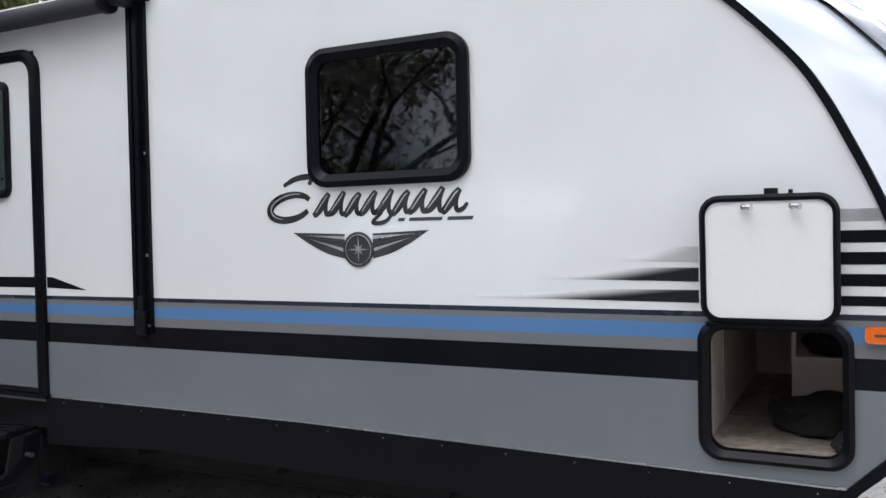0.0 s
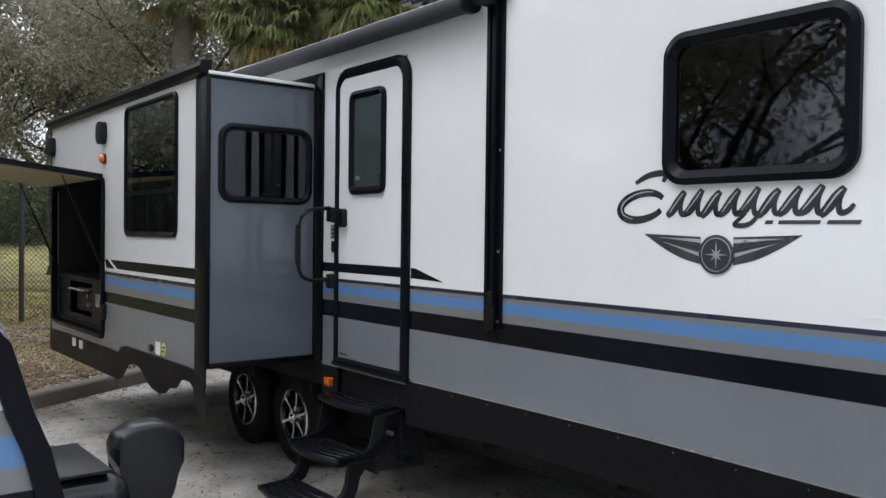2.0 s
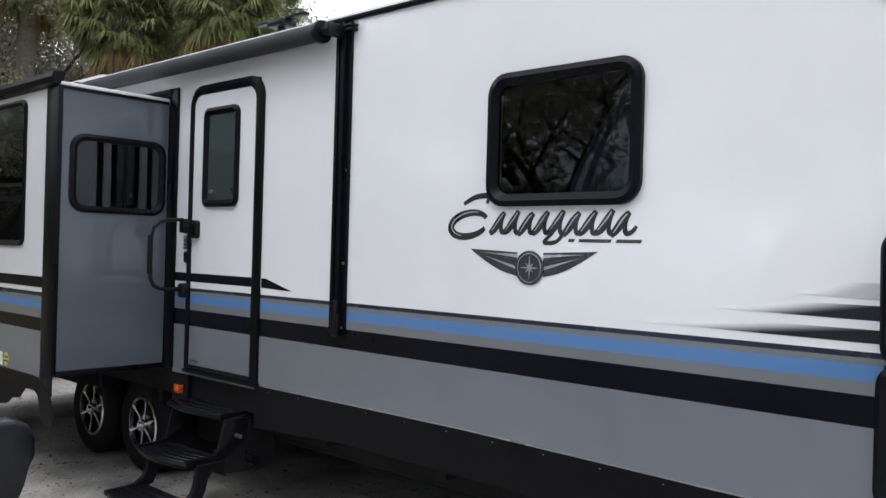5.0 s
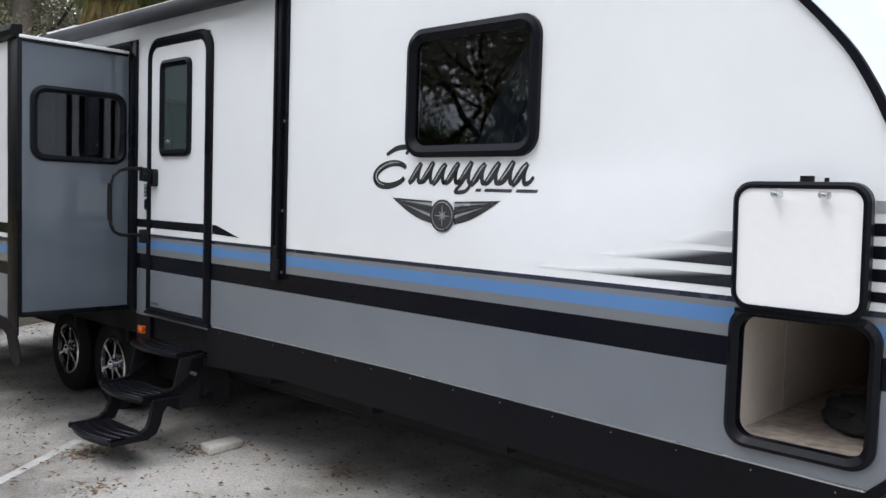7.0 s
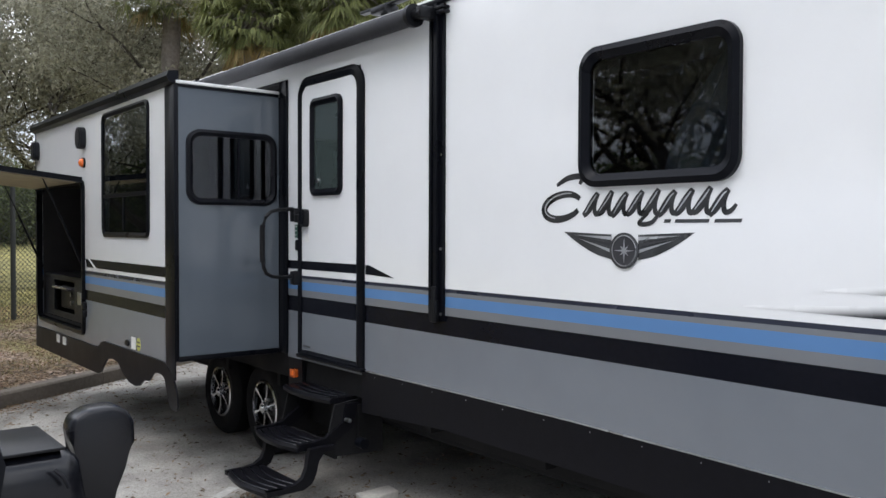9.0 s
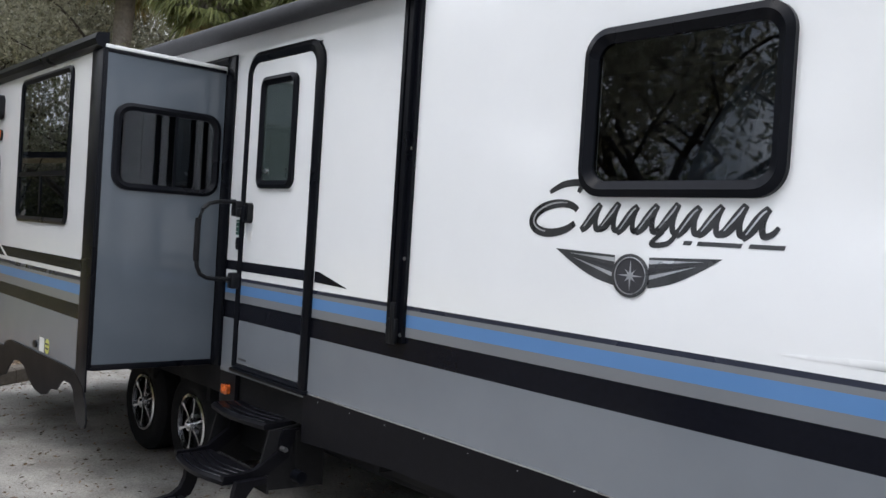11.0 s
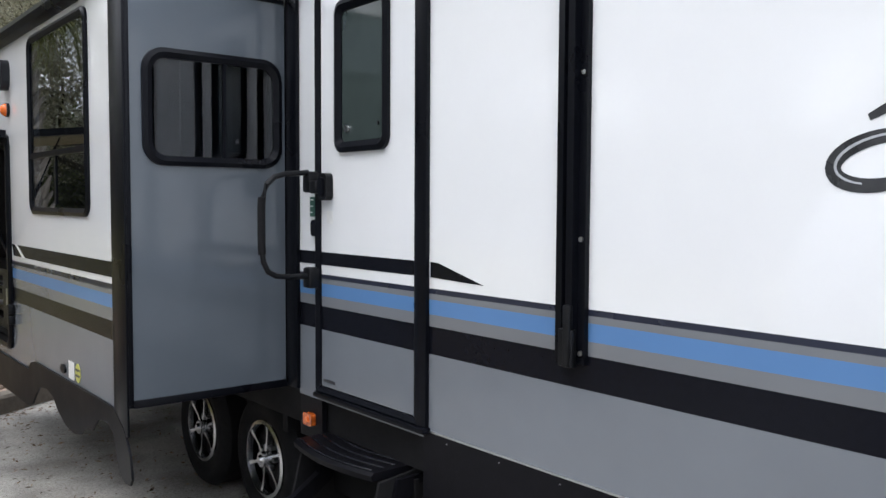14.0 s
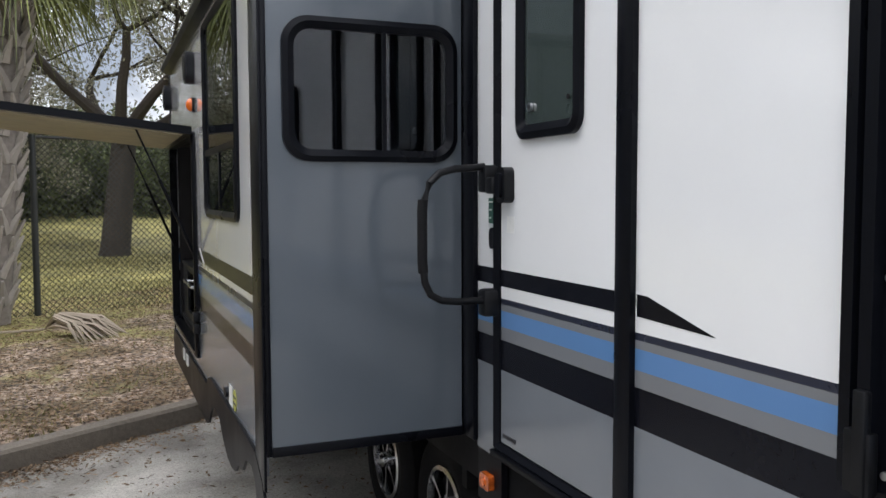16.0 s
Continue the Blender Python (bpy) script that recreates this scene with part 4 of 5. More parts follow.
up = [(-5.115, 0.72), (-5.19, 0.83), (-5.33, 0.9), (-5.5, 0.905), (-6.75, 0.9), (-6.85, 0.885), (-6.93, 0.83), (SR, 0.815)]
prism(bm, low + up, "y", SY - 0.014, SY - 0.003)
part("slide_skirt", bm, M_SKIRT, slide, "black skirt with wheel-arch cut-outs")
for x in (-8.22, -7.99):
    part("outlet_cover", prism(B(), rrect(x - 0.05, x + 0.05, 0.735, 0.81, 0.008), "y", SY - 0.022, SY - 0.014), M_LABEL, slide, "white outlet cover")
part("paper_label", box(B(), -6.09, -5.99, SY - 0.003, SY - 0.001, 0.915, 1.01), M_LABEL, slide, "white paper label")
part("oval_label", prism(B(), [(-5.925 + 0.045 * math.cos(a), 0.965 + 0.05 * math.sin(a)) for a in np.linspace(0, math.tau, 24, endpoint=False)], "y", SY - 0.003, SY - 0.001), M_YELLOWLABEL, slide, "yellow-green oval label")
for z in (0.945, 0.975):
    part("label_mark", box(B(), -5.96, -5.89, SY - 0.004, SY - 0.003, z, z + 0.012), M_INK, slide)
part("cable_port", prism(B(), [(-6.18 + 0.04 * math.cos(a), 0.95 + 0.025 * math.sin(a)) for a in np.linspace(0, math.tau, 20, endpoint=False)], "y", SY - 0.012, SY), M_PLASTIC, slide)
for x in (-7.37, -9.06):
    sp = part("wall_speaker", prism(B(), rrect(x - 0.08, x + 0.08, 2.565, 2.755, 0.06), "y", SY - 0.05, SY), M_GREYPL, slide, "black oval outdoor speaker")
    part("speaker_grille", prism(B(), rrect(x - 0.065, x + 0.065, 2.585, 2.735, 0.05), "y", SY - 0.057, SY - 0.049), M_PLASTIC, slide)
bm = B()
prism(bm, rrect(-7.4, -7.31, 2.395, 2.485, 0.04), "y", SY - 0.016, SY)
light = part("porch_light", bm, M_PLASTIC, slide, "black base of the porch light")
bm = B()
bmesh.ops.create_uvsphere(bm, u_segments=20, v_segments=12, radius=1)
for v in bm.verts:
    v.co = Vector((-7.355 + 0.036 * v.co.x, SY - 0.016 - 0.034 * max(0, -v.co.y), 2.44 + 0.04 * v.co.z))
part("porch_light_lens", bm, M_AMBER2, light, "round amber porch light lens")

# outdoor kitchen in the slide-out
bm = B()
x0, x1, z0, z1 = KIT
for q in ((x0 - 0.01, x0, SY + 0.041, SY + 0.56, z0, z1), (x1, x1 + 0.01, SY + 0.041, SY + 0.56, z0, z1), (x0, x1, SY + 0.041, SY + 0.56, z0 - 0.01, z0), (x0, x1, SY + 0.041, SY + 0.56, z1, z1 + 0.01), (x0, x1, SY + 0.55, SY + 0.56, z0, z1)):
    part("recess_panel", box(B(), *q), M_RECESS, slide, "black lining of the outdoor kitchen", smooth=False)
part("kitchen_frame", ring(B(), rrect(x0 - 0.02, x1 + 0.02, z0 - 0.02, z1 + 0.015, 0.09), rrect(x0 + 0.02, x1 - 0.02, z0 + 0.02, z1 - 0.02, 0.07), "y", SY - 0.025, SY + 0.03), M_TRIM, slide, "black opening frame")
part("counter", box(B(), x0 + 0.02, x1 - 0.02, SY + 0.05, SY + 0.54, 1.36, 1.385, 0.004), M_GREYPL, slide)
part("cabinet_front", sheet_with_holes(B(), [x0 + 0.02, -8.68, -7.93, x1 - 0.02], [0.94, 1.02, 1.33, 1.36], [(-8.68, -7.93, 1.02, 1.33)], d=SY + 0.06, thick=0.02), M_GREYPL, slide, smooth=False)
grill = part("pull_out_grill", box(B(), -8.6, -8.03, SY + 0.1, SY + 0.35, 1.04, 1.28, 0.03, 3), M_PLASTIC, slide, "black pull-out gas grill")
part("grill_handle", tube(B(), [(-8.58, SY + 0.11, 1.255), (-8.58, SY + 0.03, 1.26), (-8.05, SY + 0.03, 1.26), (-8.05, SY + 0.11, 1.255)], 0.014, 8), M_CHROME, slide, "chrome grill handle")
part("power_outlet", box(B(), -7.8, -7.68, SY + 0.05, SY + 0.06, 1.13, 1.25, 0.004), M_STEEL, slide, "steel outlet plate")
for z in (1.12, 1.2):
    part("grill_knob", cyl(B(), (-8.13, SY + 0.1, z), (-8.13, SY + 0.075, z), 0.02, 14), M_STEEL, slide)
for z in (1.09, 1.16):
    part("lid_catch", box(B(), x1 + 0.015, x1 + 0.07, SY - 0.04, SY, z - 0.03, z + 0.03, 0.006), M_PLASTIC, slide)
lid_pts = [(SY - 0.02, 2.262), (0.93, 2.415), (0.93, 2.46), (SY - 0.02, 2.31)]
part("kitchen_lid", prism(B(), lid_pts, "x", x0 - 0.015, x1 + 0.015), M_TRIM, slide, "raised outdoor kitchen lid held level")
part("lid_lining", prism(B(), [(SY - 0.07, 2.258), (0.97, 2.399), (0.97, 2.412), (SY - 0.07, 2.27)], "x", x0 + 0.03, x1 - 0.03), M_TAN, slide, "tan lining of the raised lid")
for x in (x0 + 0.04, x1 - 0.05):
    bm = B()
    tube(bm, [(x, 1.95, 2.3), (x, 2.09, 1.97)], 0.006, 8)
    tube(bm, [(x, 2.08, 1.99), (x, SY + 0.0, 1.5)], 0.011, 8)
    part("gas_strut", bm, M_TRIM, slide, "black gas strut")

# ---- awning ----
bm = B()
tube(bm, [(-6.45, 2.985, 3.07), (-3.36, 2.985, 3.07)], 0.055, 18)
awning = part("rolled_awning", bm, M_FABRIC, trailer, "dark rolled-up awning along the roof edge")
bm = B()
cyl(bm, (-3.36, 2.985, 3.07), (-3.33, 2.985, 3.07), 0.066, 20)
cyl(bm, (-3.33, 2.985, 3.07), (-3.26, 2.985, 3.07), 0.03, 16)
box(bm, -3.3, -3.24, 2.96, 3.08, 3.04, 3.11, 0.01)
part("awning_end_cap", bm, M_PLASTIC, awning)
part("awning_fabric_edge", prism(B(), [(2.99, 3.115), (2.99, 3.124), (W - 0.02, 3.15), (W - 0.02, 3.141)], "x", -6.45, -3.36), M_FABRIC, awning)
bm = B()
cyl(bm, (-6.53, 2.985, 3.07), (-6.45, 2.985, 3.07), 0.066, 24)
cap = part("awning_end_cap", bm, M_GREYPL, awning, "dark round awning end cap")
part("cap_ring", cyl(B(), (-6.51, 2.985, 3.07), (-6.49, 2.985, 3.07), 0.069, 24), M_ROOFW, cap, "thin white ring")
AX0, AX1 = -3.308, -3.19
bm = B()
prof = [(AX0, W), (AX0, W - 0.03), (AX0 + 0.03, W - 0.034), (AX0 + 0.034, W - 0.02), (AX0 + 0.046, W - 0.02), (AX0 + 0.05, W - 0.038), (AX1 - 0.04, W - 0.038), (AX1 - 0.036, W - 0.014), (AX1 - 0.012, W - 0.014), (AX1 - 0.008, W - 0.02), (AX1, W - 0.02), (AX1, W)]
prism(bm, prof, "z", 1.335, 3.13)
arm = part("awning_arm", bm, M_TRIM, trailer, "black folded awning arm fixed to the wall", smooth=False)
bm = B()
box(bm, AX0 + 0.025, AX1 - 0.03, W - 0.046, W - 0.02, 1.325, 1.45, 0.006)
box(bm, AX0 + 0.05, AX0 + 0.08, W - 0.052, W - 0.03, 1.325, 1.53, 0.005)
part("foot_bracket", bm, M_PLASTIC, arm)
for x, y, z in ((-3.212, W - 0.016, 1.744), (-3.206, W - 0.02, 1.373), (-3.208, W - 0.016, 2.28)):
    part("screw", cyl(B(), (x, y + 0.004, z), (x, y - 0.004, z), 0.0085, 12), M_STEEL, arm)
bm = B()
for z in (3.07, 3.095):
    box(bm, AX1 - 0.03, AX1 + 0.035, W - 0.05, W - 0.0, z, z + 0.016, 0.003)
part("top_bracket", bm, M_PLASTIC, arm)

# ---- roof aerial ----
aerial = part("roof_aerial", tube(B(), [(-4.75, 3.75, ZT + 0.04), (-4.75, 3.75, 3.5)], 0.03, 12), M_PLASTIC, trailer, "black television aerial on the roof")
bm = B()
box(bm, -4.85, -4.65, 3.68, 3.82, 3.48, 3.54, 0.02)
box(bm, -5.05, -4.45, 3.72, 3.78, 3.53, 3.555, 0.008)
cyl(bm, (-4.75, 3.75, ZT + 0.04), (-4.75, 3.75, ZT + 0.12), 0.09, 20)
part("aerial_head", bm, M_PLASTIC, aerial)
unit = part("air_conditioner", box(B(), -8.2, -7.35, 3.58, 4.4, ZT + 0.05, ZT + 0.3, 0.1, 4), M_SHROUD, trailer, "white rooftop air conditioner with dark intakes")
for y0, y1 in ((3.66, 3.92), (4.04, 4.3)):
    part("intake", prism(B(), rrect(y0, y1, ZT + 0.1, ZT + 0.24, 0.05), "x", -7.36, -7.346), M_DARK, unit, "dark intake opening")

# ---- baggage compartment and its raised door ----
x0, x1, z0, z1 = BAG
bo, bi = rrect(-0.408, 0.122, 0.962, 1.49, 0.085), rrect(-0.366, 0.084, 1.002, 1.452, 0.06)
part("hatch_frame", ring(B(), bo, bi, "y", W - 0.035, W + 0.03, W - 0.015), M_TRIM, trailer, "black rounded luggage hatch frame")
comp = part("luggage_compartment", sheet_with_holes(B(), [x0 - 0.02, 0.26], [z0 - 0.02, z1 + 0.12], [], d=4.9, thick=0.01), M_BEIGE, trailer, "open luggage compartment with beige lining")
part("compartment_wall", box(B(), x0 - 0.03, x0 - 0.02, W + 0.036, 4.9, z0 - 0.02, z1 + 0.12), M_BEIGE, comp)
part("wall_seam", box(B(), x0 - 0.02, x0 - 0.017, 3.62, 3.64, z0, z1 + 0.1), M_LABEL, comp)
part("compartment_wall", box(B(), 0.25, 0.26, W + 0.036, 4.9, z0 - 0.02, z1 + 0.12), M_BEIGE, comp)
part("compartment_floor", box(B(), x0 - 0.02, 0.25, W + 0.036, 4.9, z0 - 0.02, z0), M_VINYLFLOOR, comp, "wood-look vinyl floor")
part("compartment_ceiling", box(B(), x0 - 0.02, 0.25, W + 0.036, 4.9, z1 + 0.11, z1 + 0.12), M_BEIGE, comp)
part("inner_partition", sheet_with_holes(B(), [-0.14, -0.122, 0.25], [z0, 1.235, z1 + 0.11], [(-0.122, 0.25, 1.235, z1 + 0.11)], d=3.95, thick=0.012), M_BEIGE, comp, smooth=False)
part("inner_shelf", box(B(), -0.14, 0.25, 3.962, 4.6, 1.223, 1.235), M_BEIGE, comp)


def sack(name, c, sx, sy, sz, label, seed):
    bm = B()
    bmesh.ops.create_icosphere(bm, subdivisions=4, radius=1)
    for v in bm.verts:
        p = v.co.copy()
        k = 1 + 0.28 * noise.noise(p * 1.7 + Vector((seed, 0, 0))) + 0.1 * noise.noise(p * 5)
        v.co = Vector((c[0] + p.x * sx * k, c[1] + p.y * sy * k, max(c[2] + p.z * sz * k, c[2] - sz * 0.55)))
    for v in bm.verts:
        v.co.z += 0.55 * sz
    o = obj(name, bm, M_BAG)
    return tagged(o, label, "bag")


sack("folded_bag", (0.02, 3.62, z0), 0.24, 0.24, 0.085, "black cloth bag lying in the luggage compartment", 1.0)
sack("folded_bag", (0.12, 3.25, z0), 0.07, 0.08, 0.05, "small black cloth pouch in the luggage compartment", 5.0)
sack("folded_bag", (0.06, 4.12, 1.235), 0.15, 0.14, 0.1, "black bundle on the inner shelf", 8.0)
ang = math.atan2(0.025, 0.46)


def lean(bm, y_low=3.03, z_low=1.485):
    """Tips a part of the raised hatch door outwards at its top."""
    bmesh.ops.rotate(bm, cent=(0, y_low, z_low), matrix=Matrix.Rotation(-ang * -1, 3, "X"), verts=bm.verts)
    return bm


hd = part("hatch_door", lean(prism(B(), rrect(-0.374, 0.072, 1.489, 1.937, 0.06), "y", 3.03, 3.06)), mat("hatch_white", (0.88, 0.875, 0.87), 0.4, vary=0.02), trailer, "raised white luggage hatch door seen from inside")
part("hatch_seal", lean(ring(B(), rrect(-0.385, 0.083, 1.479, 1.947, 0.07), rrect(-0.362, 0.06, 1.503, 1.923, 0.05), "y", 3.024, 3.07)), M_TRIM, hd, "black rubber edge seal")
for x in (-0.226, -0.067):
    bm = B()
    cyl(bm, (x, 3.03, 1.905), (x, 3.0, 1.905), 0.011, 14)
    cyl(bm, (x, 3.003, 1.905), (x + 0.028, 2.99, 1.903), 0.009, 12, 0.013)
    part("cam_latch", lean(bm), M_CHROME, hd, "chrome cam latch")
bm = B()
cyl(bm, (-0.14, 3.05, 1.945), (-0.14, 3.05, 1.968), 0.024, 16)
part("holder_stud", cyl(B(), (-0.075, 3.05, 1.945), (-0.075, 3.05, 1.962), 0.008, 10), M_PLASTIC, trailer)
part("door_holder", bm, M_PLASTIC, trailer)
part("hatch_hinge", box(B(), -0.37, 0.07, 3.035, W - 0.02, 1.468, 1.486, 0.004), M_TRIM, trailer)
part("door_prop", tube(B(), [(-0.14, W, 1.94), (-0.14, 3.05, 1.952)], 0.012, 8), M_PLASTIC, trailer)

# ---- marker lamps ----
lamp = part("marker_lamp", prism(B(), rrect(0.155, 0.27, 1.42, 1.478, 0.014), "y", W - 0.025, W), M_AMBER2, trailer, "orange side marker lamp")
part("lamp_slot", box(B(), 0.185, 0.26, W - 0.028, W - 0.025, 1.446, 1.453), M_INK, lamp)
lamp = part("marker_lamp", prism(B(), rrect(-4.995, -4.915, 0.765, 0.825, 0.012), "y", W - 0.022, W + 0.004), M_AMBER, trailer, "amber side marker lamp")
part("lamp_reflector", cyl(B(), (-4.955, W - 0.022, 0.795), (-4.955, W - 0.027, 0.795), 0.016, 14), M_AMBER2, lamp)

# ---- entry steps ----
steps = part("entry_steps", sheet_with_holes(B(), [-4.85, -4.04], [0.62, 0.93], [], d=3.55, thick=0.01), M_DARK, trailer, "black folding metal entry steps")


def tread(x0, x1, y0, y1, z):
    bm = B()
    n, cols = 14, []
    for i in range(n + 1):
        f = i / n
        x = x0 + (x1 - x0) * f
        bow = 0.045 * math.sin(math.pi * f)
        cols.append([bm.verts.new((x, y, zz)) for y, zz in ((y0 - bow, z - 0.035), (y0 - bow - 0.004, z - 0.012), (y0 - bow + 0.012, z), (y1, z), (y1, z - 0.035))])
    for A, C in zip(cols, cols[1:]):
        for k in range(5):
            bm.faces.new((A[k], A[(k + 1) % 5], C[(k + 1) % 5], C[k]))
    bm.faces.new(cols[0])
    bm.faces.new(cols[-1][::-1])
    part("tread", bm, M_SKIRT, steps, "black ribbed step tread")
    for k in range(4):
        y = y0 + 0.02 + k * (y1 - y0 - 0.05) / 3.2
        bm = B()
        tube(bm, [(x0 + 0.03 + (x1 - x0 - 0.06) * f, y - 0.045 * math.sin(math.pi * f), z + 0.001) for f in np.linspace(0, 1, 10)], 0.006, 6)
        part("tread_rib", bm, M_JACK, steps)


tread(-4.68, -4.10, 2.45, 2.70, 0.25)
tread(-4.77, -4.18, 2.70, 2.92, 0.47)
tread(-4.87, -4.22, 2.96, 3.2, 0.738)
ARM = [(2.44, 0.222), (2.6, 0.218), (2.70, 0.222), (2.755, 0.25), (2.785, 0.31), (2.80, 0.38), (2.84, 0.43), (2.92, 0.44), (2.92, 0.468), (2.74, 0.468), (2.725, 0.42), (2.715, 0.35), (2.69, 0.295), (2.64, 0.262), (2.56, 0.25), (2.44, 0.25)]
for x in (-4.685, -4.11):
    part("side_bracket", prism(B(), ARM, "x", x - 0.02, x + 0.02), M_SKIRT, steps, "curved black side arm")
for x in (-4.785, -4.19):
    part("side_bracket", prism(B(), [(y + 0.26 + 0.06 * (z > 0.3), z + 0.235) for y, z in ARM], "x", x - 0.018, x + 0.018), M_SKIRT, steps, "curved black side arm")
for x in (-4.83, -4.2):
    part("hanger", prism(B(), [(2.98, 0.7), (2.92, 0.46), (2.98, 0.36), (3.36, 0.34), (3.36, 0.9), (3.26, 0.93), (3.16, 0.72)], "x", x - 0.008, x + 0.008), M_DARK, steps)
part("riser", box(B(), -4.8, -4.16, 3.14, 3.16, 0.47, 0.69), M_DARK, steps)
part("riser", box(B(), -4.74, -4.14, 2.95, 2.965, 0.36, 0.46), M_DARK, steps)
part("step_motor", cyl(B(), (-4.12, 3.12, 0.45), (-4.05, 3.12, 0.45), 0.035, 16), M_TRIM, steps)
part("pivot_bolt", cyl(B(), (-4.17, 3.05, 0.6), (-4.12, 3.05, 0.6), 0.014, 10), M_STEEL, steps)

# ---- neighbouring trailer ----
NX = -2.2
nb = thing("travel_trailer", (-3.4, -2.5, G), "second white and blue travel trailer parked nose-in beside the lot", "travel trailer")
NPROF = [(0.44, 0.92), (0.60, 1.0), (0.625, 1.16), (0.59, 1.3), (0.55, 1.4), (0.50, 1.57), (0.3, 1.8), (-0.05, 2.05), (-0.5, 2.25), (-1.1, 2.42), (-1.8, 2.5)]


def nb_y(z):
    for (ya, za), (yb, zb) in zip(NPROF, NPROF[1:]):
        if z <= zb:
            return ya + (yb - ya) * (z - za) / (zb - za)
    return NPROF[-1][0]


for name, z0, z1, m in (("lower_panel", 0.92, 1.13, M_GREY), ("black_band", 1.13, 1.2, M_BLACKV), ("grey_band", 1.2, 1.26, M_GREY2), ("blue_band", 1.26, 1.34, M_BLUE), ("upper_grey_band", 1.34, 1.405, M_GREY2), ("white_band", 1.405, 1.46, M_WHITE), ("dark_band", 1.46, 1.50, M_NAVY), ("side_wall", 1.5, 2.5, M_WHITE)):
    zs = [z0, z1, *[z for _, z in NPROF if z0 < z < z1]]
    part(name, sheet_with_holes(B(), [-7.5, -2.4, 0.3], zs, [], nb_y, plane="x", d=NX, thick=-0.03), m, nb, smooth=False)
part("far_wall", box(B(), -4.63, -4.6, -7.5, -1.8, 0.92, 2.5), M_WHITE, nb)
part("roof", box(B(), -4.63, NX - 0.001, -7.5, -1.75, 2.501, 2.55, 0.01), M_ROOFW, nb)
part("rear_wall", box(B(), -4.6, NX - 0.03, -7.53, -7.5, 0.92, 2.5), M_WHITE, nb)
bm = B()
rows = [[bm.verts.new((NX - 2.4 * j / 12, y + 0.02 + 0.12 * (1 - abs(-1 + j / 6) ** 2.5), z)) for j in range(13)] for y, z in NPROF]
for A, C in zip(rows, rows[1:]):
    for j in range(12):
        bm.faces.new((A[j], A[j + 1], C[j + 1], C[j]))
part("front_cap", bm, M_CAP, nb)
bm = B()
ribbon(bm, [(y + 0.035, z) for y, z in NPROF], [(y - 0.025, z - 0.01) for y, z in NPROF], "x", NX + 0.018, NX - 0.02)
part("corner_trim", bm, M_TRIM, nb, "black curved corner trim")
part("skirt", box(B(), NX - 0.04, NX - 0.015, -7.5, 0.42, 0.65, 0.915), M_SKIRT, nb)
for x in (-2.9, -3.9):
    a = Vector((x, 0.3, 0.45))
    c = Vector((-3.4 + (x + 3.4) * 0.12, 1.28, 0.45))
    part("tongue_beam", tube(B(), [a, c], 0.05, 4), M_SKIRT, nb)
part("hitch_coupler", box(B(), -3.46, -3.34, 1.2, 1.4, 0.4, 0.48, 0.02), M_SKIRT, nb)
# power jack head
bm = B()
prof = [(1.10, 0.99), (1.125, 1.045), (1.2, 1.078), (1.33, 1.082), (1.40, 1.06), (1.445, 1.0), (1.448, 0.9), (1.41, 0.86), (1.365, 0.8), (1.345, 0.7), (1.33, 0.56), (1.26, 0.55), (1.19, 0.57), (1.17, 0.8), (1.12, 0.92)]
prism(bm, [(1.42 + (y - 1.448) * 0.83, z - 0.022) for y, z in prof], "x", -3.48, -3.33)
bmesh.ops.bevel(bm, geom=list(bm.edges), offset=0.022, segments=3, profile=0.5, affect="EDGES")
part("power_jack", bm, M_JACK, nb, "black plastic power tongue jack head")
part("jack_label", box(B(), -3.335, -3.329, 1.31, 1.33, 0.5, 0.54), M_LABEL, nb)
# gas bottle cover
bm = B()
box(bm, -3.72, -3.05, 0.66, 1.17, 0.45, 0.93, 0.09, 4)
for v in bm.verts:
    if v.co.z > 0.83:
        v.co.x += (-3.38 - v.co.x) * 0.12
        v.co.y += (0.9 - v.co.y) * 0.14
        v.co.z += 0.02 * math.cos((v.co.x + 3.38) * 6)
cover = part("gas_bottle_cover", bm, M_JACK, nb, "black moulded gas bottle cover")
bm = B()
box(bm, -3.6, -3.12, 0.72, 1.06, 0.945, 0.96, 0.006)
part("access_flap", bm, M_PLASTIC, cover)
part("cover_latch", tube(B(), [(-3.05, 1.0, 0.89), (-3.035, 1.03, 0.86), (-3.04, 1.05, 0.81)], 0.008, 6), M_GREYPL, cover)

# true size and place of the neighbour, seen from the lot
NS_ = 0.85
NBM = Matrix.Translation((0.106, 0.078, 1.832)) @ Matrix.Scale(NS_, 4) @ Matrix.Translation((-0.09, -0.06, -1.84))
for o in nb.children_recursive:
    o.data.transform(NBM)
for x in (-2.2, -3.45):
    for y in (-3.4, -4.2):
        part("wheel", cyl(B(), (x - 0.1, y, G + 0.36), (x + 0.1, y, G + 0.36), 0.36, 32), M_RUBBER, nb)
for y in (-5.6, -0.8):
    for x in (-2.2, -3.5):
        part("stabiliser_leg", box(B(), x - 0.03, x + 0.03, y - 0.03, y + 0.03, G, 1.06), M_SKIRT, nb)
part("jack_post", cyl(B(), (-2.84, 1.12, G), (-2.84, 1.12, 0.8), 0.03, 16), M_STEEL, nb)
part("jack_foot", cyl(B(), (-2.84, 1.12, G), (-2.84, 1.12, G + 0.02), 0.08, 20), M_STEEL, nb)

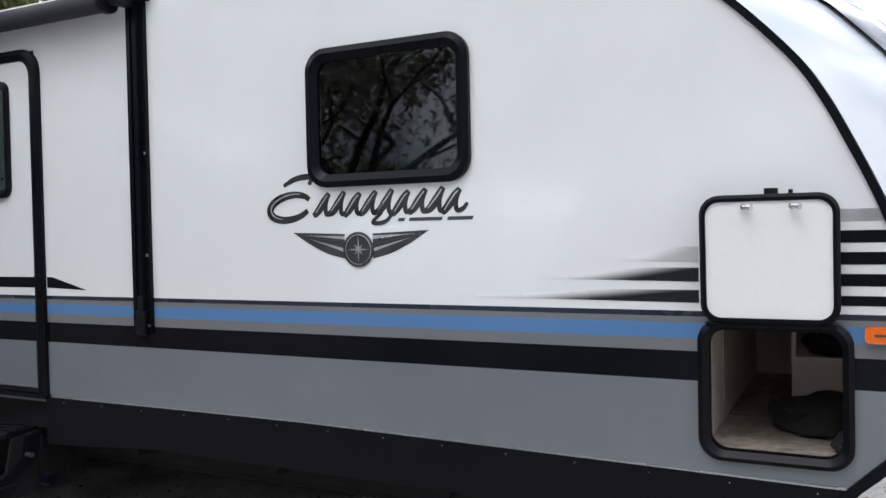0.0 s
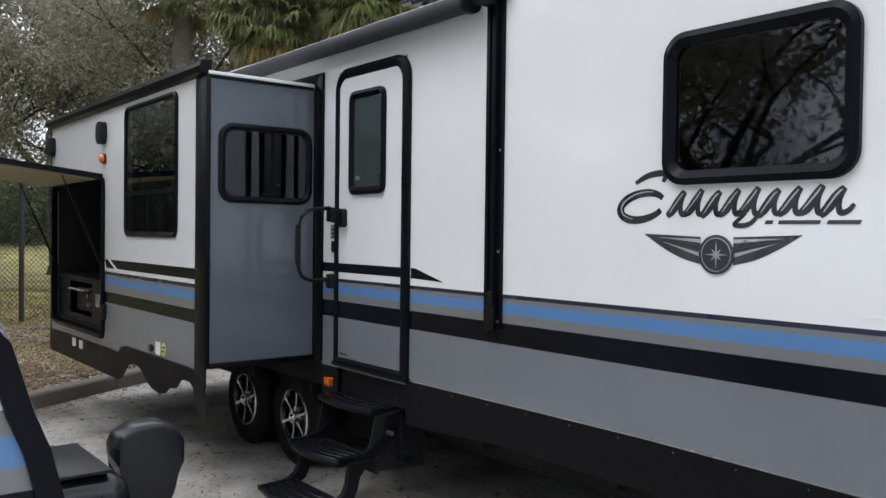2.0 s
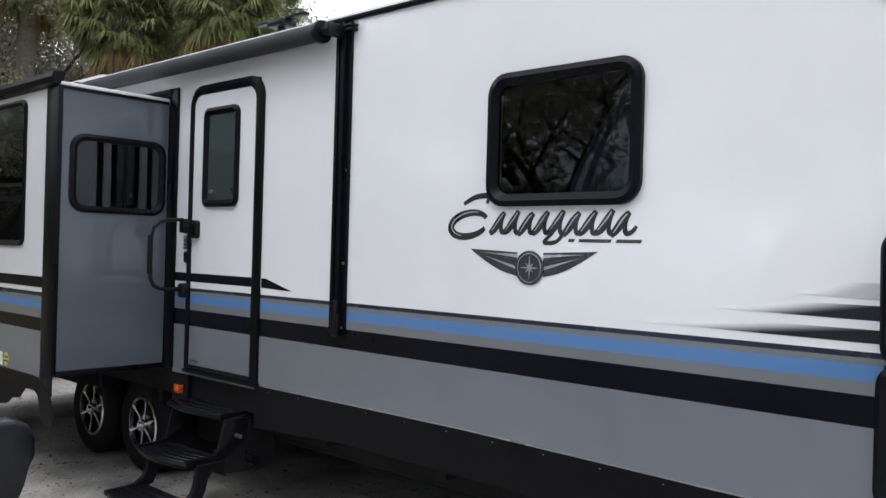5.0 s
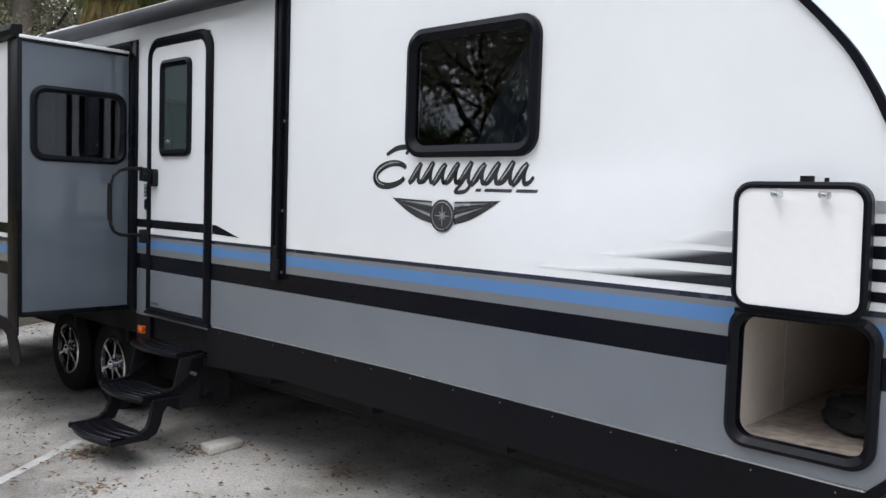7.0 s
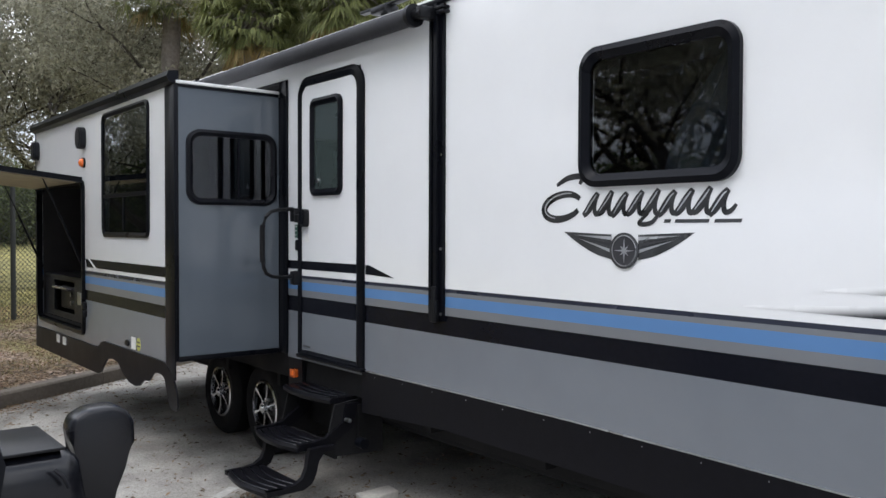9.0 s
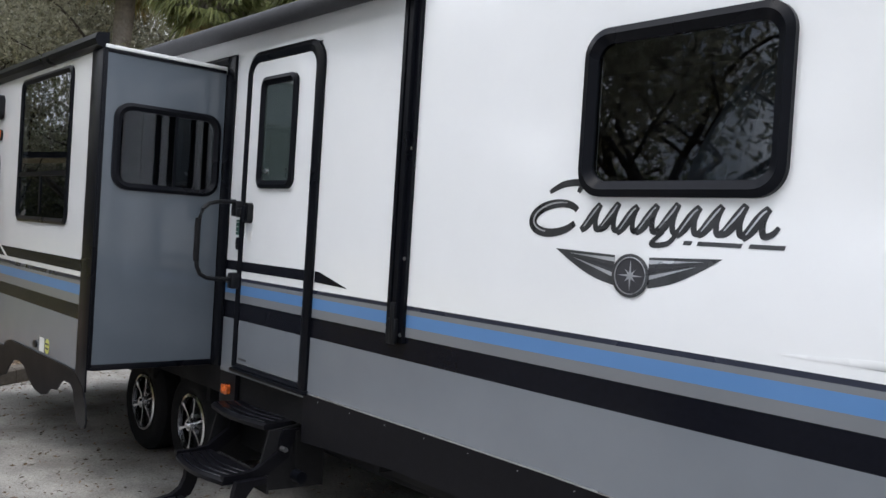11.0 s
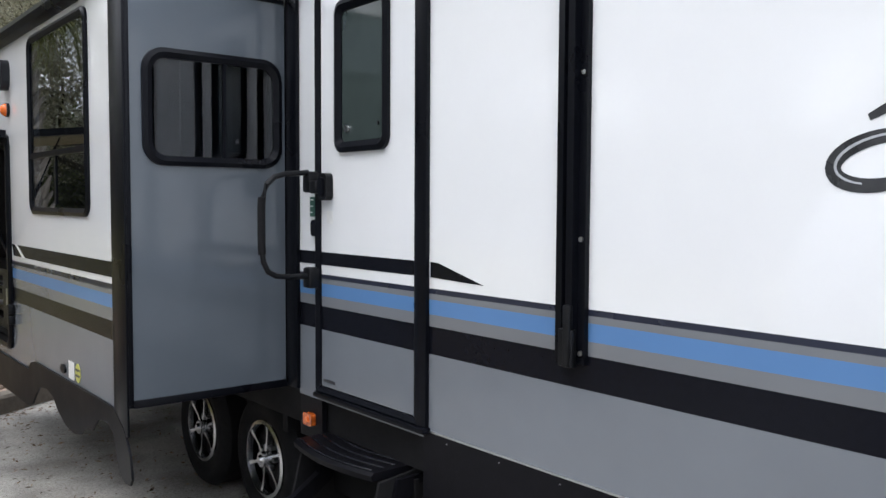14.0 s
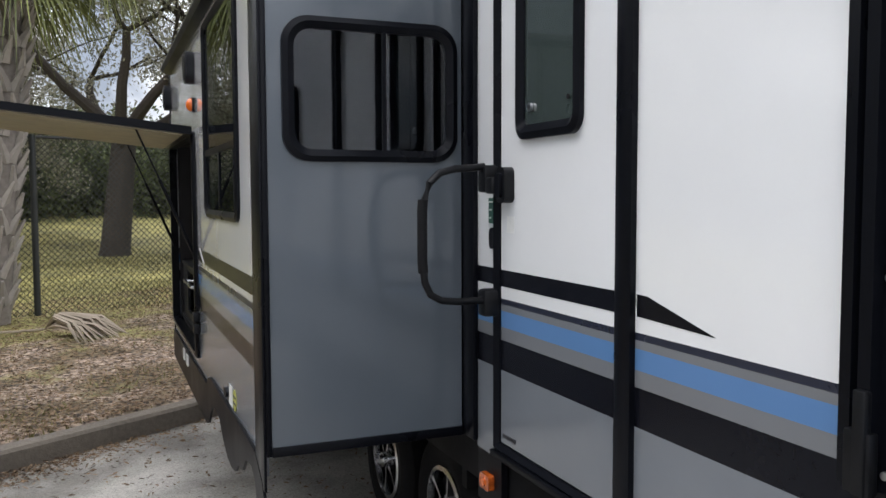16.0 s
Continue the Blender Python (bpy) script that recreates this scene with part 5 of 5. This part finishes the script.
# ---- chain-link fence ----
F0, F1 = Vector((-13.85, -2.2, 0)), Vector((-17.4, 8.4, 0))
FU = (F1 - F0).normalized()
FZ, FH = 0.18, 2.52
fence = thing("chain_link_fence", (F0.x, F0.y, FZ), "dark chain-link fence with round posts on the grass", "fence")
FL = (F1 - F0).length
posts = [0.0, 0.72, 3.28, 5.86, 8.44, FL]
for s in posts:
    p = F0 + FU * s
    part("post", cyl(B(), (p.x, p.y, 0.0), (p.x, p.y, FZ + FH + 0.03), 0.045, 12), M_FENCE, fence)
part("top_rail", tube(B(), [(F0.x, F0.y, FZ + FH), (F1.x, F1.y, FZ + FH)], 0.022, 8), M_FENCE, fence)
verts, faces = [], []
STEP = 0.085
for sgn in (1, -1):
    k = -int(FH / STEP) - 1
    while k * STEP < FL + FH:
        s0 = k * STEP
        a, c = (s0, 0.0), (s0 + sgn * FH, FH)
        lo, hi = max(0, min(a[0], c[0])), min(FL, max(a[0], c[0]))
        if hi - lo > 0.02:
            q = []
            for s in (lo, hi):
                h = (s - s0) * sgn
                q.append(F0 + FU * s + Vector((0, 0, FZ + h)))
            w = Vector((0, 0, 0.0058))
            b = len(verts)
            verts += [q[0] - w, q[1] - w, q[1] + w, q[0] + w]
            faces.append((b, b + 1, b + 2, b + 3))
        k += 1
mesh_ob = raw("wire_mesh", [tuple(v) for v in verts], faces, M_FENCE)
tagged(under(mesh_ob, fence), "woven diamond wire mesh", kind="stuff")


# ---- vegetation ----
rng = np.random.default_rng(7)


def leaves(centres, spread, per, size, slim=0.45, droop=0.0, flat=1.0):
    """Vertices and faces of many small four-cornered leaves scattered about the centres."""
    c = np.repeat(np.asarray(centres), per, axis=0)
    n = len(c)
    p = c + rng.normal(0, 1, (n, 3)) * np.array([spread, spread, spread * flat])
    p[:, 2] -= droop * np.abs(rng.normal(0, 1, n))
    d = rng.normal(0, 1, (n, 3))
    d[:, 2] -= 0.3 + droop
    d /= np.linalg.norm(d, axis=1)[:, None]
    e = np.cross(d, rng.normal(0, 1, (n, 3)))
    e /= np.linalg.norm(e, axis=1)[:, None]
    s = size * rng.uniform(0.6, 1.4, n)[:, None]
    v = np.stack([p - d * s, p + e * s * slim, p + d * s, p - e * s * slim], 1).reshape(-1, 3)
    f = np.arange(4 * n).reshape(-1, 4)
    return v, f


def leafy(name, v, f, material, parent=None):
    me = bpy.data.meshes.new(name)
    me.vertices.add(len(v))
    me.vertices.foreach_set("co", v.astype(np.float32).ravel())
    me.loops.add(f.size)
    me.loops.foreach_set("vertex_index", f.astype(np.int32).ravel())
    me.polygons.add(len(f))
    me.polygons.foreach_set("loop_start", np.arange(0, f.size, f.shape[1], dtype=np.int32))
    me.update(calc_edges=True)
    me.materials.append(material)
    o = new(name, me)
    return under(o, parent) if parent else o


def oak(at, height, spread, trunk_r, per, seed, label, fork=0.32, size=0.062):
    r = random.Random(seed)
    tree = thing("oak_tree", at, label, "tree", "trees round the lot")
    tips, bm = [], B()

    def grow(p, d, length, rad, depth):
        pts, rads = [p], [rad]
        q, dd = p.copy(), d.copy()
        n = 5
        for i in range(n):
            dd = (dd + Vector((r.gauss(0, 0.16), r.gauss(0, 0.16), r.gauss(0.02, 0.1)))).normalized()
            q = q + dd * (length / n)
            pts.append(q.copy())
            rads.append(rad * (1 - 0.45 * (i + 1) / n))
            if depth >= 2:
                tips.append(tuple(q))
        tube(bm, pts, rad, 8 if depth < 2 else 5, taper=rads)
        if depth < 4:
            for k in range(r.choice((2, 3, 3))):
                out = Vector((r.gauss(0, 1), r.gauss(0, 1), r.uniform(-0.15, 0.55))).normalized()
                grow(pts[-1 if k < 2 else 3], (dd * 0.55 + out * 0.85).normalized(), length * r.uniform(0.62, 0.82), rads[-1] * 0.72, depth + 1)
        else:
            tips.append(tuple(q + dd * 0.2))

    base = Vector(at)
    t_len = height * fork
    lean = Vector((r.gauss(0, 0.08), r.gauss(0, 0.08), 1)).normalized()
    tube(bm, [base - Vector((0, 0, 0.2)), base + lean * 0.25, base + lean * t_len * 0.5, base + lean * t_len], trunk_r, 14, taper=[trunk_r * 1.5, trunk_r * 1.12, trunk_r, trunk_r * 0.86])
    top = base + lean * t_len
    for k in range(5):
        a = k * math.tau / 5 + r.uniform(-0.4, 0.4)
        grow(top - lean * r.uniform(0, 0.25) * t_len, Vector((math.cos(a) * spread, math.sin(a) * spread, r.uniform(0.55, 1.1))).normalized(), height * 0.3, trunk_r * 0.5, 1)
    part("trunk", bm, M_BARK, tree, "dark rough trunk and limbs")
    v, f = leaves(tips, 0.3, per, size, 0.4, 0.12)
    tagged(leafy("crown", v, f, M_OAKLEAF, tree), "grey-green crown of small leaves with gaps", kind="stuff")
    return tree


def palm(at, height, trunk_r, fronds, seed, label, reach=1.5, boots=True, dry=0.82, droop=0.3, fan=0.62, lean=0.0, group="palms round the lot"):
    r = random.Random(seed)
    tree = thing("sabal_palm", at, label, "palm tree", group)
    b = Vector(at)
    bm = B()
    hs = np.linspace(-0.1, height, 14)
    tube(bm, [b + Vector((0.04 * math.sin(h), 0.04 * math.cos(h * 0.7) + lean * h, h)) for h in hs], trunk_r, 16, taper=[trunk_r * (1 + 0.08 * math.sin(h * 9)) for h in hs])
    part("trunk", bm, M_PALMBARK, tree, "fibrous grey trunk")
    if boots:
        bm = B()
        k, h = 0, 0.15
        while h < height + 0.1:
            a = k * 2.4
            for sgn in (-1, 1):
                o = Vector((math.cos(a), math.sin(a), 0))
                s = Vector((-o.y, o.x, 0)) * sgn
                c = b + o * (trunk_r * 0.95) + Vector((0, lean * h, h))
                tube(bm, [c + s * 0.02, c + o * 0.05 + s * 0.07 + Vector((0, 0, 0.13)), c + o * 0.12 + s * 0.15 + Vector((0, 0, 0.3))], 0.03, 5, taper=[0.075, 0.05, 0.018])
            k += 1
            h += 0.07
        tagged(part("boot_cover", bm, M_BOOT, tree, "criss-cross old leaf bases"), kind="stuff")
    top = b + Vector((0, lean * height, height))
    V, Fc, Vd, Fd, pet = [], [], [], [], B()
    for k in range(fronds):
        a = k * 2.399
        e = radians(78 - 135 * (k / fronds) + r.uniform(-8, 8))
        o = Vector((math.cos(a) * math.cos(e), math.sin(a) * math.cos(e), math.sin(e)))
        L = reach * r.uniform(0.75, 1.1)
        hub = top + o * L * (1.24 - fan) * (1 if fan > 0.6 else r.uniform(0.7, 1.1)) - Vector((0, 0, 0.12 * L * math.cos(e)))
        tube(pet, [top, top + o * L * 0.35, hub], 0.02, 4, taper=[0.03, 0.02, 0.012])
        side = o.cross(Vector((0, 0, 1)))
        side = side.normalized() if side.length > 0.05 else Vector((1, 0, 0))
        upv = side.cross(o).normalized()
        dead = k > fronds * dry
        tv, tf = (Vd, Fd) if dead else (V, Fc)
        for q in range(54):
            g = radians(-115 + 230 * q / 53)
            d = (o * math.cos(g) + side * math.sin(g) + upv * (0.3 * math.cos(2 * g) + r.gauss(0, 0.1))).normalized()
            ln = L * (fan - 0.12 * abs(math.sin(g))) * r.uniform(0.85, 1.1)
            w = d.cross(upv).normalized() * 0.0135
            mid = hub + d * ln * 0.55
            end = hub + d * ln - Vector((0, 0, ln * r.uniform(0.05, droop) + (0.3 * ln if dead else 0)))
            i = len(tv)
            tv += [hub - w * 0.3, hub + w * 0.3, mid + w, mid - w, end]
            tf += [(i, i + 1, i + 2, i + 3), (i + 3, i + 2, i + 4, i + 4)]
    tagged(part("crown_base", pet, M_BOOT, tree), kind="stuff")
    for nm, tv, tf, m, lb in (("green_fronds", V, Fc, M_PALMLEAF, "green fan-shaped fronds"), ("dry_fronds", Vd, Fd, M_PALMDEAD, "yellowed hanging fronds")):
        if tv:
            o = raw(nm, [tuple(q) for q in tv], [f if f[2] != f[3] else f[:3] for f in tf], m)
            tagged(under(o, tree), lb)
    return tree


# oaks and palms beyond the kerb
oak((-26.6, 2.1, 0.15), 11.5, 1.0, 0.36, 42, 3, "large live oak behind the chain-link fence", 0.3)
oak((-19.5, 9.2, 0.4), 9.5, 1.0, 0.26, 70, 11, "live oak with a dense grey-green crown beside the fence", 0.26, 0.055)
oak((-24.0, 7.2, 0.4), 9.8, 1.25, 0.28, 70, 57, "live oak with a low wide crown behind the fence", 0.24, 0.06)
oak((-30.5, 7.6, 0.4), 13.5, 1.1, 0.3, 62, 23, "live oak with a low spreading crown", 0.26)
oak((-22.0, 13.5, 0.4), 11.0, 1.0, 0.3, 55, 31, "live oak behind the trailer roof", 0.3)
palm((-14.25, 0.42, 0.15), 5.45, 0.165, 60, 5, "sabal palm with a boot-covered trunk at the fence", 1.8, True, 1.1, 0.85, lean=0.09)
palm((-13.6, 7.0, 0.2), 5.6, 0.2, 170, 9, "sabal palm crown showing over the trailer roof", 1.05, False, 0.95, 0.75, 0.46)
palm((-12.0, 8.0, 0.2), 5.8, 0.2, 170, 14, "sabal palm crown showing over the trailer roof", 1.0, False, 0.95, 0.75, 0.46)
palm((-13.4, 9.4, 0.2), 6.6, 0.2, 90, 19, "sabal palm crown behind the others", 1.3, False, 0.94, 0.75, 0.46)
palm((-19.4, 7.6, 0.2), 7.6, 0.2, 80, 27, "sabal palm crown among the oaks", 1.3, False, 0.94, 0.75, 0.46)

# trees on the near side of the lot, which the windows mirror
oak((-29.0, -6.0, 0.3), 13.0, 1.0, 0.3, 130, 91, "tall dense oak beyond the palms at the fence", 0.12)
oak((-7.9, -5.9, 0.2), 8.2, 1.0, 0.17, 9, 77, "small leafy oak on the verge beside the second trailer", 0.3, 0.1)
for k, (x, y, hh) in enumerate(((-24, -9, 9.5), (-17.5, -12.5, 10.5), (-11.5, -11.0, 10), (-5.0, -13.0, 10.5), (0.6, -11.0, 10.0), (5.8, -12.5, 11.0), (10.5, -8.5, 9.5))):
    oak((x, y, G), hh + 3.0, 1.0, 0.27, 6, 41 + 6 * k, "leafy oak on the near side of the lot", 0.18, 0.13)
cs = []
for k in range(520):
    cs.append((rng.uniform(-32, 16), -15.5 + rng.uniform(-1.5, 1.5), rng.uniform(0.1, 1.9)))
v, f = leaves(cs, 0.6, 90, 0.16, 0.5)
tagged(leafy("shrubs", v, f, M_SHRUB), "tall dark hedge on the near side of the lot", "shrubs", kind="stuff")

# shrubs beyond the grass
cs = []
for k in range(1000):
    s, n = rng.uniform(-22, 40), rng.uniform(24, 32)
    p = K0 + U * s + N * n
    cs.append((p.x, p.y, 0.3 + rise(n) + rng.uniform(0.0, 3.2)))
v, f = leaves(cs, 0.6, 210, 0.125, 0.5)
tagged(leafy("shrubs", v, f, M_SHRUB), "dense dark green shrubs behind the grass", "shrubs", kind="stuff")
cs = []
for k in range(150):
    s, n = rng.uniform(13, 22), rng.uniform(6, 11)
    p = K0 + U * s + N * n
    cs.append((p.x, p.y, 0.3 + rng.uniform(0.0, 2.0)))
v, f = leaves(cs, 0.42, 220, 0.08, 0.5)
tagged(leafy("shrubs", v, f, M_SHRUB), "dark green shrubs along the fence behind the trailer", "shrubs", kind="stuff")

# grass blades on the verge
n = 130000
ss, nn = rng.uniform(-7, 12, n), 0.2 + 20 * rng.uniform(0, 1, n) ** 1.2
keep = np.array([noise.noise((a * 0.7, b * 0.7, 3.0)) + np.abs(b - 1.6) * 0.07 - 0.3 for a, b in zip(ss, nn)]) > rng.uniform(-0.4, 0.25, n)
ss, nn = ss[keep], nn[keep]
base = np.array([kerb_at(a, b, lawn_z(b) - 0.02) for a, b in zip(ss, nn)])
h = rng.uniform(0.015, 0.05, len(ss)) * (1 + 0.06 * nn)
d = rng.normal(0, 1, (len(ss), 3)) * np.array([0.5, 0.5, 0])
tip = base + np.stack([d[:, 0] * h, d[:, 1] * h, h + 0.02], 1)
wv = np.stack([rng.normal(0, 0.006, len(ss)), rng.normal(0, 0.006, len(ss)), np.zeros(len(ss))], 1)
v = np.stack([base - wv, base + wv, tip], 1).reshape(-1, 3)
tagged(leafy("grass", v, np.arange(len(v)).reshape(-1, 3), M_GRASSB), "short dry grass blades", "grass", kind="stuff")

# fallen leaves on the lot and the verge
n = 7000
xy = np.stack([rng.uniform(-10, 0.5, n), rng.uniform(-0.5, 6.5, n)], 1)
clump = np.array([[-3.93, 2.27], [-4.68, 2.56], [-4.6, 2.5], [-3.15, 3.6], [-4.2, 3.12]])
ids = rng.integers(0, len(clump), 340)
xy = np.concatenate([xy, clump[ids] + rng.normal(0, 0.075, (340, 2))])
side = (xy - np.array([K0.x, K0.y])) @ np.array([N.x, N.y])
zz = np.where(side > 0.15, lawn_z(1.0) + 0.01, G + 0.006)
ok = (side < -0.03) | (side > 0.2)
xy, zz = xy[ok], zz[ok]
edge_s = np.where(rng.uniform(0, 1, 3200) < 0.65, rng.normal(-0.4, 0.8, 3200), rng.uniform(-4, 6, 3200))
edge_n = -np.abs(rng.normal(0, 0.15, 3200)) - 0.02
ep = np.array([kerb_at(a, b, G + 0.006 + 0.02 * rng.uniform()) for a, b in zip(edge_s, edge_n)])
verge = np.array([kerb_at(a, b, lawn_z(b) + 0.02) for a, b in zip(rng.uniform(-5, 9, 95000), 0.2 + 7 * rng.uniform(0, 1, 95000) ** 1.3)])
c = np.concatenate([np.column_stack([xy, zz]), ep, verge])
n = len(c)
ang_l, ln = rng.uniform(0, math.tau, n), rng.uniform(0.007, 0.03, n)
d = np.stack([np.cos(ang_l), np.sin(ang_l), rng.normal(0, 0.18, n)], 1) * ln[:, None]
e = np.stack([-np.sin(ang_l), np.cos(ang_l), rng.normal(0, 0.3, n)], 1) * (ln * 0.24)[:, None]
lift_z = np.array([0, 0, 0.006])
v = np.stack([c - d, c + e + lift_z, c + d, c - e], 1).reshape(-1, 3)
tagged(leafy("leaf_litter", v, np.arange(4 * n).reshape(-1, 4), M_LITTER), "brown fallen leaves scattered on the ground", "leaves", kind="stuff")

# small things on the ground
bm = B()
prism(bm, [(-4.19, 3.14), (-4.02, 3.11), (-4.06, 3.4), (-4.2, 3.41)], "z", G, G + 0.05)
bmesh.ops.bevel(bm, geom=list(bm.edges), offset=0.006, segments=2, profile=0.5, affect="EDGES")
tagged(obj("concrete_block", bm, M_STONE), "flat pale concrete block lying on the lot", "stone")
bm = B()
hub, along, across = Vector((-12.98, 1.1, lawn_z(3.9) + 0.1)), Vector((0.42, 0.9, 0)), Vector((0.9, -0.42, 0))
fr_rng = random.Random(4)
for k in range(52):
    a = -0.75 + 1.5 * k / 51
    d = (along * math.cos(a) + across * math.sin(a) * 0.75) * fr_rng.uniform(0.7, 1.0)
    up = Vector((0, 0, fr_rng.uniform(0.05, 0.2)))
    tube(bm, [hub, hub + d * 0.3 + up, hub + d * 0.7 + up * 0.7, hub + d + Vector((fr_rng.uniform(-0.05, 0.05), 0, -0.09))], 0.01, 4, taper=[0.008, 0.02, 0.018, 0.003])
tube(bm, [hub, hub - along * 0.35 + Vector((0, 0, -0.03)), hub - along * 0.9 + Vector((0, 0, -0.06))], 0.016, 6)
tagged(obj("fallen_frond", bm, M_DRYFROND), "dry grey-brown palm frond lying on the grass", "palm frond")
bm = B()
pts = [Vector((-5.7 + 0.12 * k + 0.02 * math.sin(k * 2), 1.75 + 0.1 * math.sin(k * 0.9) - 0.03 * k, G + 0.012)) for k in range(12)]
tube(bm, pts, 0.007, 5, taper=[0.008 - 0.0005 * k for k in range(12)])
tube(bm, [pts[3], pts[3] + Vector((0.1, 0.14, 0.01))], 0.004, 4)
tube(bm, [pts[8], pts[8] + Vector((0.14, 0.06, 0.01))], 0.004, 4)
tagged(obj("twig", bm, M_BARK), "thin dry twig lying on the concrete", "twig")
